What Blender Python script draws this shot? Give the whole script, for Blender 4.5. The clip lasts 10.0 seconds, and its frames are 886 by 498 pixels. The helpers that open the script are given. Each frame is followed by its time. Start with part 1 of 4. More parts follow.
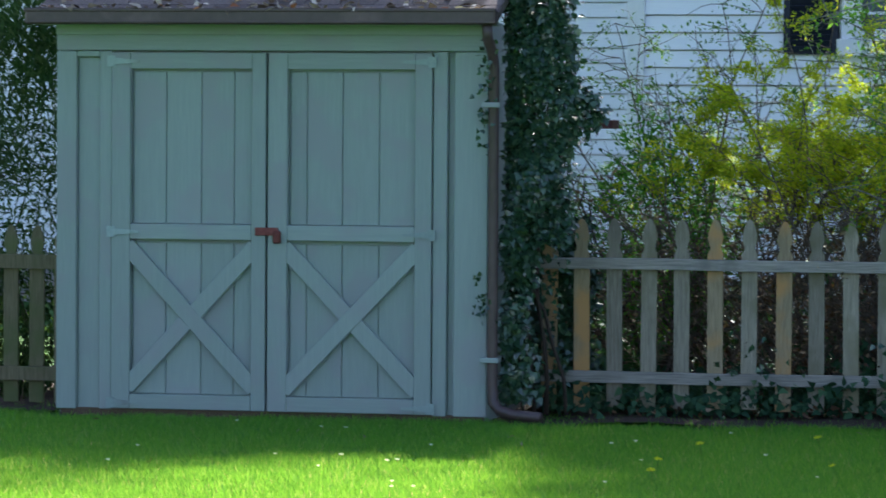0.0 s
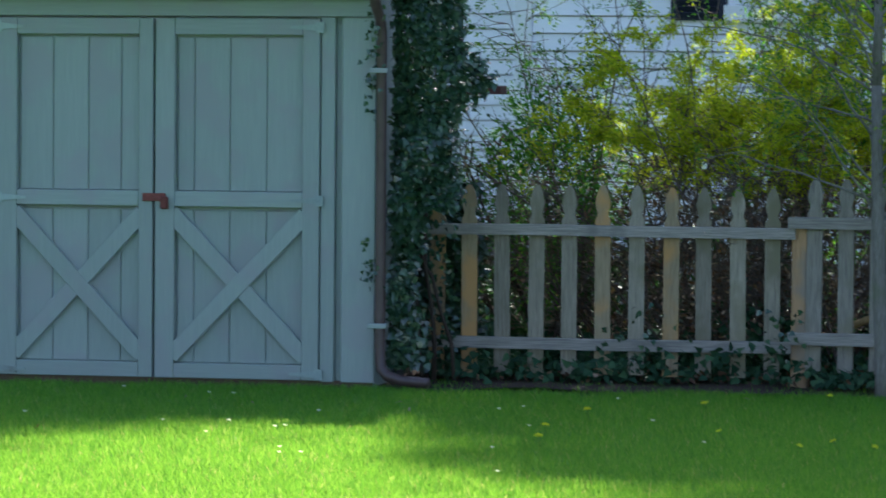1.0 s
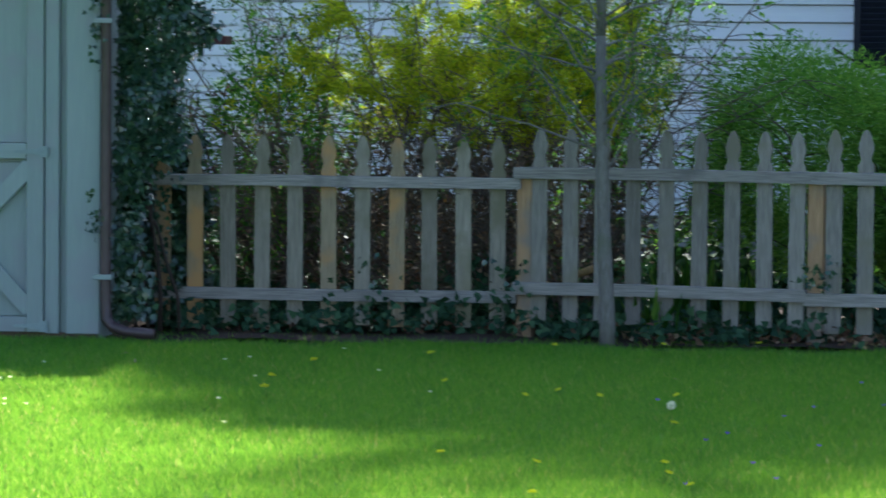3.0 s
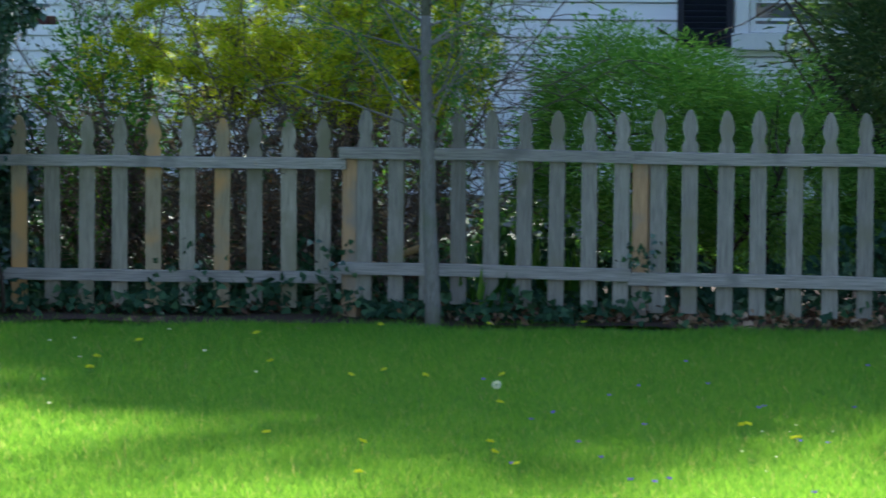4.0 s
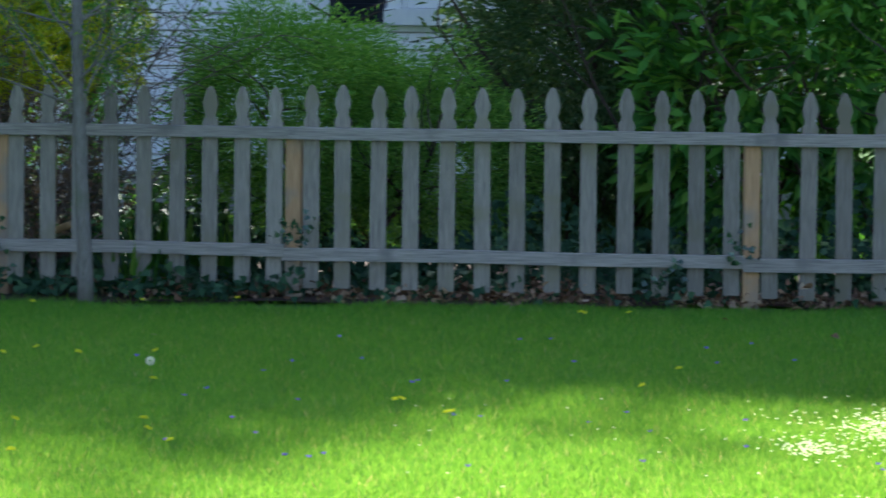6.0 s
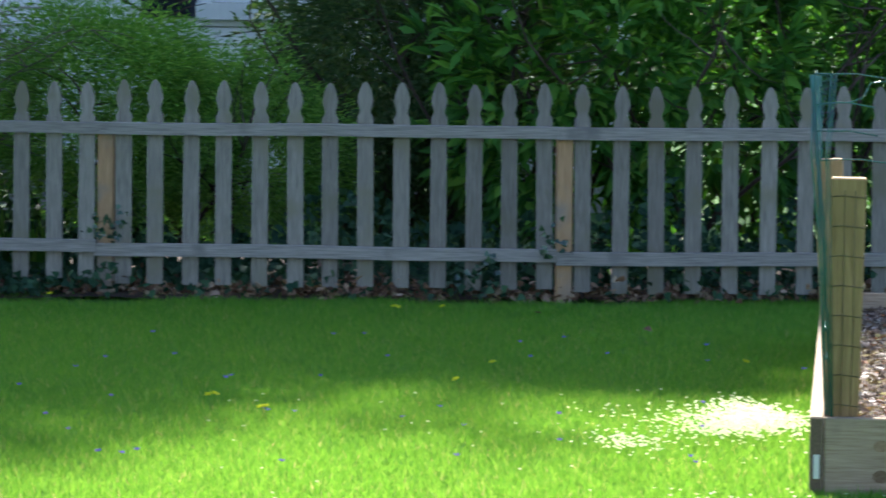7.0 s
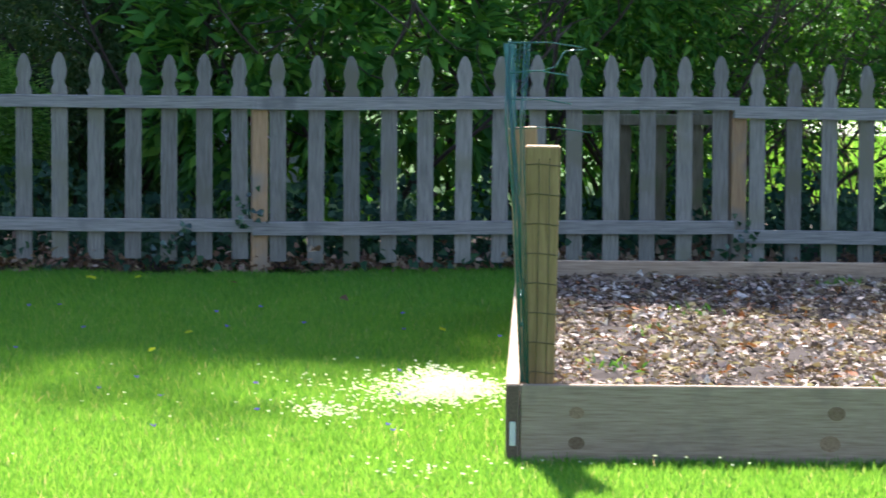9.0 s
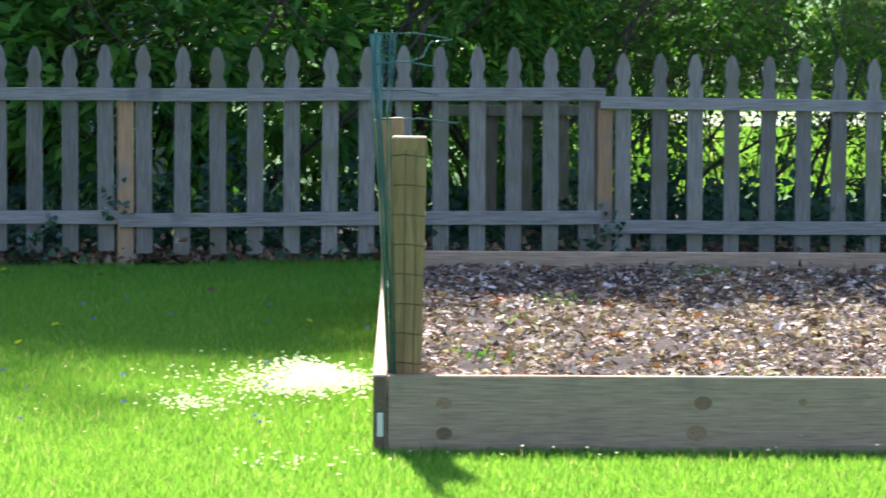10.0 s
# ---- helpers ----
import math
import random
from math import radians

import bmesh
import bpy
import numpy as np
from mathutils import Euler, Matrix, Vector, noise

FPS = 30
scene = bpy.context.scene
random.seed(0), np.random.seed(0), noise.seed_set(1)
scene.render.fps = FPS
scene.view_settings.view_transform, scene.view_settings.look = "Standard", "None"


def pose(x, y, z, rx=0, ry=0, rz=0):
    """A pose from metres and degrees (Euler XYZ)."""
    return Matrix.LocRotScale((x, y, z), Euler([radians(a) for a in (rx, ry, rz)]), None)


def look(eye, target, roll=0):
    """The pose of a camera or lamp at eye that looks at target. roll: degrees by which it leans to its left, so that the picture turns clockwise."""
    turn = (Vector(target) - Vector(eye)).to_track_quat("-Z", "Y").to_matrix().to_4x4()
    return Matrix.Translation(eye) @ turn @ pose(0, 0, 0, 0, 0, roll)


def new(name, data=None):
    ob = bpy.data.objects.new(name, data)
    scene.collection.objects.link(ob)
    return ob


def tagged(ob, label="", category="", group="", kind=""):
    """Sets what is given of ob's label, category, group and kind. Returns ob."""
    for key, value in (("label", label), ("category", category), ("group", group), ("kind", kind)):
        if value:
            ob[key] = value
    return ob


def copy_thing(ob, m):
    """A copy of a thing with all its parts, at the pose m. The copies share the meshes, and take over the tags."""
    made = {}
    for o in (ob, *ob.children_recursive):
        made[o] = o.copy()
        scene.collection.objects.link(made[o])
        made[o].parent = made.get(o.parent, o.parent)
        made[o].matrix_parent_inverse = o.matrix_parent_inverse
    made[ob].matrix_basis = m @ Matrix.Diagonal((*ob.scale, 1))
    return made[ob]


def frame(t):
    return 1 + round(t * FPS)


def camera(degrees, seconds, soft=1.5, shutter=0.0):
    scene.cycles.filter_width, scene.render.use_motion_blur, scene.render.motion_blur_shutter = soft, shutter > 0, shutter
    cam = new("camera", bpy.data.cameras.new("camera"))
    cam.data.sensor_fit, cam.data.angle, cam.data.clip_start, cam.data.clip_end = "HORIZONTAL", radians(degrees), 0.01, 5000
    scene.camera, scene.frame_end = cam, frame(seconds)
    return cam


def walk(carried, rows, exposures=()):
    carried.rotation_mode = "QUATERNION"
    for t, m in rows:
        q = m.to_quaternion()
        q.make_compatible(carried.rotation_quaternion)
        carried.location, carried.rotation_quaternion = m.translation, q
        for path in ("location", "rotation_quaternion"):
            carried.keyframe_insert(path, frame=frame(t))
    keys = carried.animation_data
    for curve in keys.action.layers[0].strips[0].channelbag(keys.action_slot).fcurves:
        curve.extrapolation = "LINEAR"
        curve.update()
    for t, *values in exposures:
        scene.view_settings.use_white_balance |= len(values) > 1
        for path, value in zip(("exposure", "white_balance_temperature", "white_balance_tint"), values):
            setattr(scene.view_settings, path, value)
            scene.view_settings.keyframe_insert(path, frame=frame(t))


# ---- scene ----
cam = camera(12.78, 10.0, soft=1.6, shutter=0.5)
PATH = [
    (0.0, pose(0, 0, 1.6, 88.178, -0.402, 11.722)),
    (0.5, pose(0, 0, 1.6, 87.971, -0.446, 10.957)),
    (1.0, pose(0, 0, 1.6, 87.692, -0.472, 10.098)),
    (1.5, pose(0, 0, 1.6, 87.489, -0.508, 9.183)),
    (2.0, pose(0, 0, 1.6, 87.303, -0.511, 8.314)),
    (3.5, pose(0, 0, 1.6, 86.873, -0.472, 4.866)),
    (4.0, pose(0, 0, 1.6, 86.736, -0.478, 3.594)),
    (4.5, pose(0, 0, 1.6, 86.609, -0.536, 2.380)),
    (5.0, pose(0, 0, 1.6, 86.517, -0.506, 1.122)),
    (5.5, pose(0, 0, 1.6, 86.453, -0.548, -0.113)),
    (7.0, pose(0, 0, 1.6, 86.367, -0.503, -4.144)),
    (7.5, pose(0, 0, 1.6, 86.325, -0.500, -5.371)),
    (8.0, pose(0, 0, 1.6, 86.258, -0.450, -6.444)),
    (8.5, pose(0, 0, 1.6, 86.125, -0.413, -7.522)),
    (9.0, pose(0, 0, 1.6, 85.959, -0.402, -8.563)),
    (9.5, pose(0, 0, 1.6, 85.841, -0.350, -9.494)),
    (10.0, pose(0, 0, 1.6, 85.839, -0.321, -10.503)),
]
walk(cam, PATH, exposures=[(0.0, 1.82, 6000, 16), (4.0, 1.84, 5950, 15), (7.5, 1.90, 5950, 19), (10.0, 1.98, 5950, 23)])

# ---- daylight: clear sky, sun behind the fence, high ----
SUN_EL = 47.0
world = bpy.data.worlds.new("sky")
scene.world = world
world.use_nodes = True
wn = world.node_tree
sky = wn.nodes.new("ShaderNodeTexSky")
sky.sky_type = "NISHITA"
sky.sun_disc = False
sky.sun_elevation = radians(SUN_EL)
sky.sun_rotation = radians(0.0)
wn.links.new(sky.outputs[0], wn.nodes["Background"].inputs[0])
wn.nodes["Background"].inputs[1].default_value = 0.080
sun = new("sun", bpy.data.lights.new("sun", "SUN"))
sun.data.energy = 5.0
sun.data.angle = radians(0.53)
sun.data.color = (1.0, 0.94, 0.80)
sun.matrix_world = look((0, 40 * math.cos(radians(SUN_EL)), 40 * math.sin(radians(SUN_EL))), (0, 0, 0))

rng = np.random.default_rng(7)


# ---- materials ----
def nodes_of(name):
    m = bpy.data.materials.new(name)
    m.use_nodes = True
    t = m.node_tree
    return m, t, t.nodes["Principled BSDF"], t.nodes["Material Output"]


def ramp(t, stops):
    r = t.nodes.new("ShaderNodeValToRGB")
    e = r.color_ramp.elements
    while len(e) < len(stops):
        e.new(0.5)
    for el, (p, c) in zip(e, stops):
        el.position, el.color = p, (*c, 1)
    return r


def leafy(name, stops, rough=0.5, through_light=0.3, spec=0.4, glow=(1.25, 1.35, 0.6)):
    """Leaf with a colour of its own for each leaf, partly translucent."""
    m, t, p, out = nodes_of(name)
    g = t.nodes.new("ShaderNodeNewGeometry")
    r = ramp(t, stops)
    t.links.new(g.outputs["Random Per Island"], r.inputs[0])
    t.links.new(r.outputs[0], p.inputs["Base Color"])
    p.inputs["Roughness"].default_value = rough
    p.inputs["Specular IOR Level"].default_value = spec
    tr = t.nodes.new("ShaderNodeBsdfTranslucent")
    b = t.nodes.new("ShaderNodeMixRGB")
    b.blend_type = "MULTIPLY"
    b.inputs[0].default_value = 1.0
    b.inputs[2].default_value = (*glow, 1)
    t.links.new(r.outputs[0], b.inputs[1])
    t.links.new(b.outputs[0], tr.inputs[0])
    mix = t.nodes.new("ShaderNodeMixShader")
    mix.inputs[0].default_value = through_light
    t.links.new(p.outputs[0], mix.inputs[1])
    t.links.new(tr.outputs[0], mix.inputs[2])
    t.links.new(mix.outputs[0], out.inputs[0])
    return m


def grained(name, dark, light, stretch=(18, 18, 1.2), rough=0.8, bump=0.3, accent=None, accent_at=0.7, scale=6.0, per_object=0.25, spec=0.25):
    """Wood, paint or earth: fine stretched grain, a coarse stain and a shade for each piece."""
    m, t, p, out = nodes_of(name)
    tc = t.nodes.new("ShaderNodeTexCoord")
    mp = t.nodes.new("ShaderNodeMapping")
    mp.inputs["Scale"].default_value = stretch
    oi = t.nodes.new("ShaderNodeObjectInfo")
    off = t.nodes.new("ShaderNodeVectorMath")
    off.operation = "MULTIPLY_ADD"
    off.inputs[1].default_value = (1, 1, 1)
    t.links.new(tc.outputs["Object"], off.inputs[0])
    cmb = t.nodes.new("ShaderNodeCombineXYZ")
    mul = t.nodes.new("ShaderNodeMath")
    mul.operation = "MULTIPLY"
    mul.inputs[1].default_value = 17.0
    t.links.new(oi.outputs["Random"], mul.inputs[0])
    t.links.new(mul.outputs[0], cmb.inputs[0])
    t.links.new(mul.outputs[0], cmb.inputs[2])
    t.links.new(cmb.outputs[0], off.inputs[2])
    t.links.new(off.outputs[0], mp.inputs[0])
    n1 = t.nodes.new("ShaderNodeTexNoise")
    n1.inputs["Scale"].default_value = scale
    n1.inputs["Detail"].default_value = 8
    n1.inputs["Roughness"].default_value = 0.65
    t.links.new(mp.outputs[0], n1.inputs[0])
    n2 = t.nodes.new("ShaderNodeTexNoise")
    n2.inputs["Scale"].default_value = 3.1
    n2.inputs["Detail"].default_value = 5
    t.links.new(off.outputs[0], n2.inputs[0])
    r = ramp(t, [(0.3, dark), (0.72, light)])
    t.links.new(n1.outputs[0], r.inputs[0])
    col = r.outputs[0]
    if accent:
        r2 = ramp(t, [(accent_at - 0.06, (0, 0, 0)), (accent_at + 0.06, (1, 1, 1))])
        t.links.new(n2.outputs[0], r2.inputs[0])
        mx = t.nodes.new("ShaderNodeMixRGB")
        mx.inputs[2].default_value = (*accent, 1)
        t.links.new(r2.outputs[0], mx.inputs[0])
        t.links.new(col, mx.inputs[1])
        col = mx.outputs[0]
    hv = t.nodes.new("ShaderNodeHueSaturation")
    mr = t.nodes.new("ShaderNodeMapRange")
    mr.inputs[3].default_value = 1 - per_object
    mr.inputs[4].default_value = 1 + per_object
    t.links.new(oi.outputs["Random"], mr.inputs[0])
    t.links.new(mr.outputs[0], hv.inputs["Value"])
    t.links.new(col, hv.inputs["Color"])
    t.links.new(hv.outputs[0], p.inputs["Base Color"])
    p.inputs["Roughness"].default_value = rough
    p.inputs["Specular IOR Level"].default_value = spec
    bp = t.nodes.new("ShaderNodeBump")
    bp.inputs["Strength"].default_value = bump
    bp.inputs["Distance"].default_value = 0.004
    t.links.new(n1.outputs[0], bp.inputs["Height"])
    t.links.new(bp.outputs[0], p.inputs["Normal"])
    return m


M_GRASS = leafy("grass", [(0.0, (0.030, 0.180, 0.006)), (0.5, (0.060, 0.270, 0.010)), (0.96, (0.10, 0.35, 0.018)), (1.0, (0.26, 0.36, 0.09))], 0.40, 0.50, 0.6, (3.5, 1.65, 3.1))
M_TURF = grained("turf", (0.02, 0.06, 0.008), (0.05, 0.13, 0.015), (1, 1, 1), 0.95, 0.6, scale=30)
M_SOIL = grained("soil", (0.02, 0.014, 0.010), (0.06, 0.043, 0.032), (1, 1, 1), 0.95, 1.0, scale=25)
M_SHED = grained("sage_paint", (0.255, 0.324, 0.302), (0.303, 0.372, 0.345), (14, 14, 0.8), 0.6, 0.18, accent=(0.285, 0.325, 0.32), accent_at=0.55, per_object=0.05)
M_SHED_RAIL = grained("sage_paint_rail", (0.255, 0.324, 0.302), (0.303, 0.372, 0.345), (0.8, 14, 14), 0.6, 0.18, accent=(0.285, 0.325, 0.32), accent_at=0.55, per_object=0.05)
M_HINGE = grained("chipped_hinge_paint", (0.25, 0.335, 0.32), (0.33, 0.415, 0.40), (10, 10, 10), 0.6, 0.3, accent=(0.2, 0.22, 0.2), accent_at=0.62)
M_BROWN = grained("brown_enamel", (0.055, 0.036, 0.036), (0.085, 0.058, 0.056), (2, 2, 2), 0.4, 0.05, accent=(0.13, 0.085, 0.085), accent_at=0.66, per_object=0.05, spec=0.5)
M_SHINGLE = grained("asphalt_shingle", (0.07, 0.055, 0.05), (0.19, 0.16, 0.15), (20, 20, 20), 0.95, 0.6, per_object=0.25)
M_RUST = grained("rusty_iron", (0.12, 0.035, 0.03), (0.25, 0.085, 0.07), (8, 8, 8), 0.7, 0.3)
M_PICKET_B = grained("browned_picket", (0.15, 0.14, 0.105), (0.35, 0.325, 0.255), (22, 22, 1.2), 0.85, 0.5, accent=(0.18, 0.17, 0.11), accent_at=0.56, per_object=0.2)
M_PICKET = grained("weathered_picket", (0.13, 0.124, 0.105), (0.335, 0.318, 0.268), (22, 22, 1.2), 0.85, 0.5, accent=(0.20, 0.19, 0.135), accent_at=0.58, per_object=0.22)
M_PICKET_W = grained("picket_with_bare_wood", (0.2, 0.16, 0.10), (0.40, 0.33, 0.21), (22, 22, 1.2), 0.85, 0.5, accent=(0.46, 0.27, 0.11), accent_at=0.53, per_object=0.15)
M_MOSSY = grained("mossy_picket", (0.10, 0.09, 0.05), (0.24, 0.21, 0.13), (22, 22, 1.2), 0.9, 0.5, accent=(0.12, 0.14, 0.06), accent_at=0.56, per_object=0.2)
M_RAIL = grained("weathered_rail", (0.165, 0.158, 0.142), (0.385, 0.368, 0.325), (1.0, 22, 22), 0.85, 0.5, accent=(0.17, 0.165, 0.15), accent_at=0.64, per_object=0.08)
M_POST = grained("bare_cedar_post", (0.28, 0.17, 0.09), (0.52, 0.34, 0.18), (22, 22, 1.0), 0.8, 0.4, accent=(0.25, 0.215, 0.17), accent_at=0.54, per_object=0.15)
M_PINE = grained("treated_pine", (0.20, 0.13, 0.05), (0.41, 0.28, 0.12), (20, 20, 1.0), 0.7, 0.3, per_object=0.08)
M_BOARD = grained("weathered_board", (0.26, 0.18, 0.11), (0.50, 0.385, 0.255), (1.1, 20, 20), 0.8, 0.35, accent=(0.24, 0.185, 0.13), accent_at=0.62, per_object=0.08)
M_BOARD_END = grained("board_end_grain", (0.10, 0.07, 0.045), (0.2, 0.14, 0.09), (20, 20, 20), 0.9, 0.3)
M_KNOT = grained("knot", (0.17, 0.105, 0.055), (0.32, 0.22, 0.13), (20, 20, 20), 0.8, 0.2)
M_BARK = grained("grey_bark", (0.13, 0.125, 0.105), (0.27, 0.265, 0.235), (14, 14, 3), 0.9, 0.6, accent=(0.16, 0.18, 0.12), accent_at=0.62)
M_TWIG = grained("twig_bark", (0.08, 0.06, 0.045), (0.2, 0.17, 0.14), (10, 10, 10), 0.9, 0.3)
M_DARKTRUNK = grained("dark_bark", (0.035, 0.027, 0.02), (0.09, 0.07, 0.055), (14, 14, 3), 0.95, 0.7)
M_SIDING = grained("white_clapboard", (0.82, 0.84, 0.88), (0.88, 0.90, 0.93), (1, 6, 20), 0.55, 0.08, per_object=0.025)
M_WHITE = grained("white_trim", (0.74, 0.75, 0.77), (0.82, 0.83, 0.84), (6, 6, 2), 0.5, 0.05, per_object=0.02)
M_FOUND = grained("foundation_stone", (0.2, 0.2, 0.2), (0.36, 0.35, 0.34), (4, 4, 4), 0.9, 0.5)
M_ROOF = grained("slate_roof", (0.07, 0.07, 0.075), (0.14, 0.14, 0.15), (4, 4, 4), 0.85, 0.4)
M_SHUTTER = grained("navy_shutter", (0.012, 0.015, 0.028), (0.024, 0.028, 0.045), (2, 10, 10), 0.45, 0.1, per_object=0.03)
M_GREEN_WIRE = grained("green_coated_wire", (0.012, 0.085, 0.07), (0.025, 0.13, 0.11), (4, 4, 4), 0.22, 0.0, spec=0.8)
M_DARKWIRE = grained("dark_wire", (0.09, 0.08, 0.04), (0.15, 0.13, 0.07), (4, 4, 4), 0.5, 0.0)
M_PLANK = grained("dark_red_plank", (0.07, 0.025, 0.025), (0.13, 0.05, 0.045), (2, 20, 20), 0.7, 0.2)
M_IVY = leafy("ivy_leaf", [(0.0, (0.02, 0.055, 0.03)), (0.6, (0.036, 0.095, 0.05)), (1.0, (0.08, 0.15, 0.075))], 0.20, 0.18, 0.9)
M_IVY_LOW = leafy("creeping_ivy_leaf", [(0.0, (0.015, 0.05, 0.026)), (0.6, (0.03, 0.085, 0.042)), (1.0, (0.06, 0.13, 0.06))], 0.6, 0.15, 0.15)
M_FORS = leafy("forsythia_leaf", [(0.0, (0.20, 0.32, 0.02)), (0.4, (0.45, 0.52, 0.02)), (0.9, (0.66, 0.66, 0.03)), (1.0, (0.25, 0.19, 0.06))], 0.65, 0.45, 0.12, (1.0, 1.1, 0.7))
M_FORS_GREEN = leafy("young_leaf", [(0.0, (0.05, 0.14, 0.03)), (0.7, (0.10, 0.22, 0.03)), (1.0, (0.20, 0.28, 0.03))], 0.5, 0.4, 0.3)
M_YEW = leafy("soft_conifer_needle", [(0.0, (0.08, 0.22, 0.035)), (0.6, (0.16, 0.36, 0.06)), (1.0, (0.28, 0.50, 0.10))], 0.7, 0.3, 0.12)
M_DARKLEAF = leafy("dull_evergreen_leaf", [(0.0, (0.03, 0.07, 0.025)), (0.6, (0.055, 0.115, 0.04)), (1.0, (0.10, 0.15, 0.06))], 0.75, 0.25, 0.12)
M_RHODO = leafy("broad_evergreen_leaf", [(0.0, (0.03, 0.115, 0.02)), (0.6, (0.08, 0.25, 0.035)), (1.0, (0.19, 0.40, 0.055))], 0.55, 0.35, 0.2)
M_CROWN = leafy("tree_leaf", [(0.0, (0.03, 0.11, 0.015)), (0.6, (0.07, 0.19, 0.025)), (1.0, (0.15, 0.28, 0.04))], 0.7, 0.4, 0.12)
# the near-white stop paints in the sunlit bits of the mulch
M_LITTER = leafy("dead_leaf", [(0.0, (0.065, 0.045, 0.035)), (0.35, (0.18, 0.125, 0.092)), (0.72, (0.36, 0.295, 0.245)), (0.9, (0.72, 0.65, 0.57)), (0.96, (0.36, 0.14, 0.055)), (1.0, (0.22, 0.08, 0.04))], 0.75, 0.15, 0.2)
M_LITTER_RED = leafy("rust_brown_leaf", [(0.0, (0.075, 0.045, 0.030)), (0.6, (0.21, 0.12, 0.075)), (1.0, (0.46, 0.35, 0.25))], 0.75, 0.15, 0.2)
M_YELLOW = leafy("dandelion_petal", [(0.0, (0.72, 0.74, 0.03)), (1.0, (0.84, 0.85, 0.06))], 0.6, 0.2, 0.2, (1.0, 1.1, 0.7))
M_PETAL_WHITE = leafy("white_petal", [(0.0, (0.78, 0.78, 0.76)), (1.0, (0.88, 0.87, 0.85))], 0.6, 0.3, 0.2)
M_PETAL_BLUE = leafy("violet_petal", [(0.0, (0.12, 0.12, 0.62)), (1.0, (0.3, 0.22, 0.75))], 0.6, 0.2, 0.2)


def glassy(name):
    m, t, p, out = nodes_of(name)
    p.inputs["Base Color"].default_value = (0.10, 0.12, 0.14, 1)
    p.inputs["Roughness"].default_value = 0.04
    p.inputs["Specular IOR Level"].default_value = 0.8
    return m


M_GLASS = glassy("dark_window_glass")


# ---- builders ----
def thing(name, at, label, category, group="", kind=""):
    e = new(name)
    e.location = at
    e.empty_display_size = 0.1
    return tagged(e, label, category, group, kind)


def part(name, bm, material, parent, label=""):
    me = bpy.data.meshes.new(name)
    bm.to_mesh(me)
    bm.free()
    me.materials.append(material)
    return piece(name, me, parent, None, label)


def piece(name, me, parent, at=None, label="", rot=None):
    """An object on shared mesh data, under a parent."""
    ob = new(name, me)
    if parent:
        ob.parent = parent
    if at is not None:
        ob.location = at
    if rot is not None:
        ob.rotation_euler = rot
    if label:
        ob["label"] = label
    return ob


def add_box(bm, x0, x1, y0, y1, z0, z1, bevel=0.004):
    r = bmesh.ops.create_cube(bm, size=1.0)
    vs = r["verts"]
    for v in vs:
        v.co = ((x0 + x1) / 2 + v.co.x * (x1 - x0), (y0 + y1) / 2 + v.co.y * (y1 - y0), (z0 + z1) / 2 + v.co.z * (z1 - z0))
    if bevel:
        es = list({e for v in vs for e in v.link_edges})
        bmesh.ops.bevel(bm, geom=es, offset=bevel, segments=1, affect="EDGES")


def box(x0, x1, y0, y1, z0, z1, bevel=0.004):
    bm = bmesh.new()
    add_box(bm, x0, x1, y0, y1, z0, z1, bevel)
    return bm


def beam(a, b, w, d, bevel=0.003):
    """A board from a to b in an x-z plane: w across, d deep in y, its face at a.y."""
    a, b = Vector(a), Vector(b)
    n = (b - a).length
    bm = box(0, n, 0, d, -w / 2, w / 2, bevel)
    ang = math.atan2(b.z - a.z, b.x - a.x)
    bm.transform(Matrix.Translation(a) @ Matrix.Rotation(-ang, 4, "Y"))
    return bm


def prism(outline, y0, y1):
    """An x-z outline drawn out in y."""
    bm = bmesh.new()
    f = [bm.verts.new((x, y0, z)) for x, z in outline]
    b = [bm.verts.new((x, y1, z)) for x, z in outline]
    bm.faces.new(f)
    bm.faces.new(b[::-1])
    for i in range(len(outline)):
        j = (i + 1) % len(outline)
        bm.faces.new((f[j], f[i], b[i], b[j]))
    bmesh.ops.recalc_face_normals(bm, faces=bm.faces)
    return bm


def tube_arrays(lines, sides=5):
    """Tubes along polylines [(points, radius at start, radius at end)], as vertex and face lists."""
    V, F = [], []
    for pts, r0, r1 in lines:
        pts = np.asarray(pts, float)
        n = len(pts)
        tang = np.gradient(pts, axis=0)
        tang /= np.linalg.norm(tang, axis=1)[:, None] + 1e-9
        ref = np.array([0.31, 0.17, 0.93]) if abs(tang[0][2]) < 0.8 else np.array([0.9, 0.4, 0.1])
        a = np.cross(tang, ref)
        a /= np.linalg.norm(a, axis=1)[:, None] + 1e-9
        b = np.cross(tang, a)
        base = len(V)
        for i in range(n):
            r = r0 + (r1 - r0) * i / (n - 1)
            for k in range(sides):
                th = 2 * math.pi * k / sides
                V.append(pts[i] + r * (math.cos(th) * a[i] + math.sin(th) * b[i]))
        for i in range(n - 1):
            for k in range(sides):
                p, q = base + i * sides + k, base + i * sides + (k + 1) % sides
                F.append((p, q, q + sides, p + sides))
        F.append(tuple(base + k for k in range(sides))[::-1])
        F.append(tuple(base + (n - 1) * sides + k for k in range(sides)))
    return V, F


def tubes(name, lines, material, parent, sides=5, label="", kind=""):
    V, F = tube_arrays(lines, sides)
    me = bpy.data.meshes.new(name)
    me.from_pydata([tuple(v) for v in V], [], F)
    me.materials.append(material)
    for p in me.polygons:
        p.use_smooth = True
    ob = piece(name, me, parent, None, label)
    if kind:
        ob["kind"] = kind
    return ob


def unit(v):
    return v / (np.linalg.norm(v, axis=-1, keepdims=True) + 1e-9)


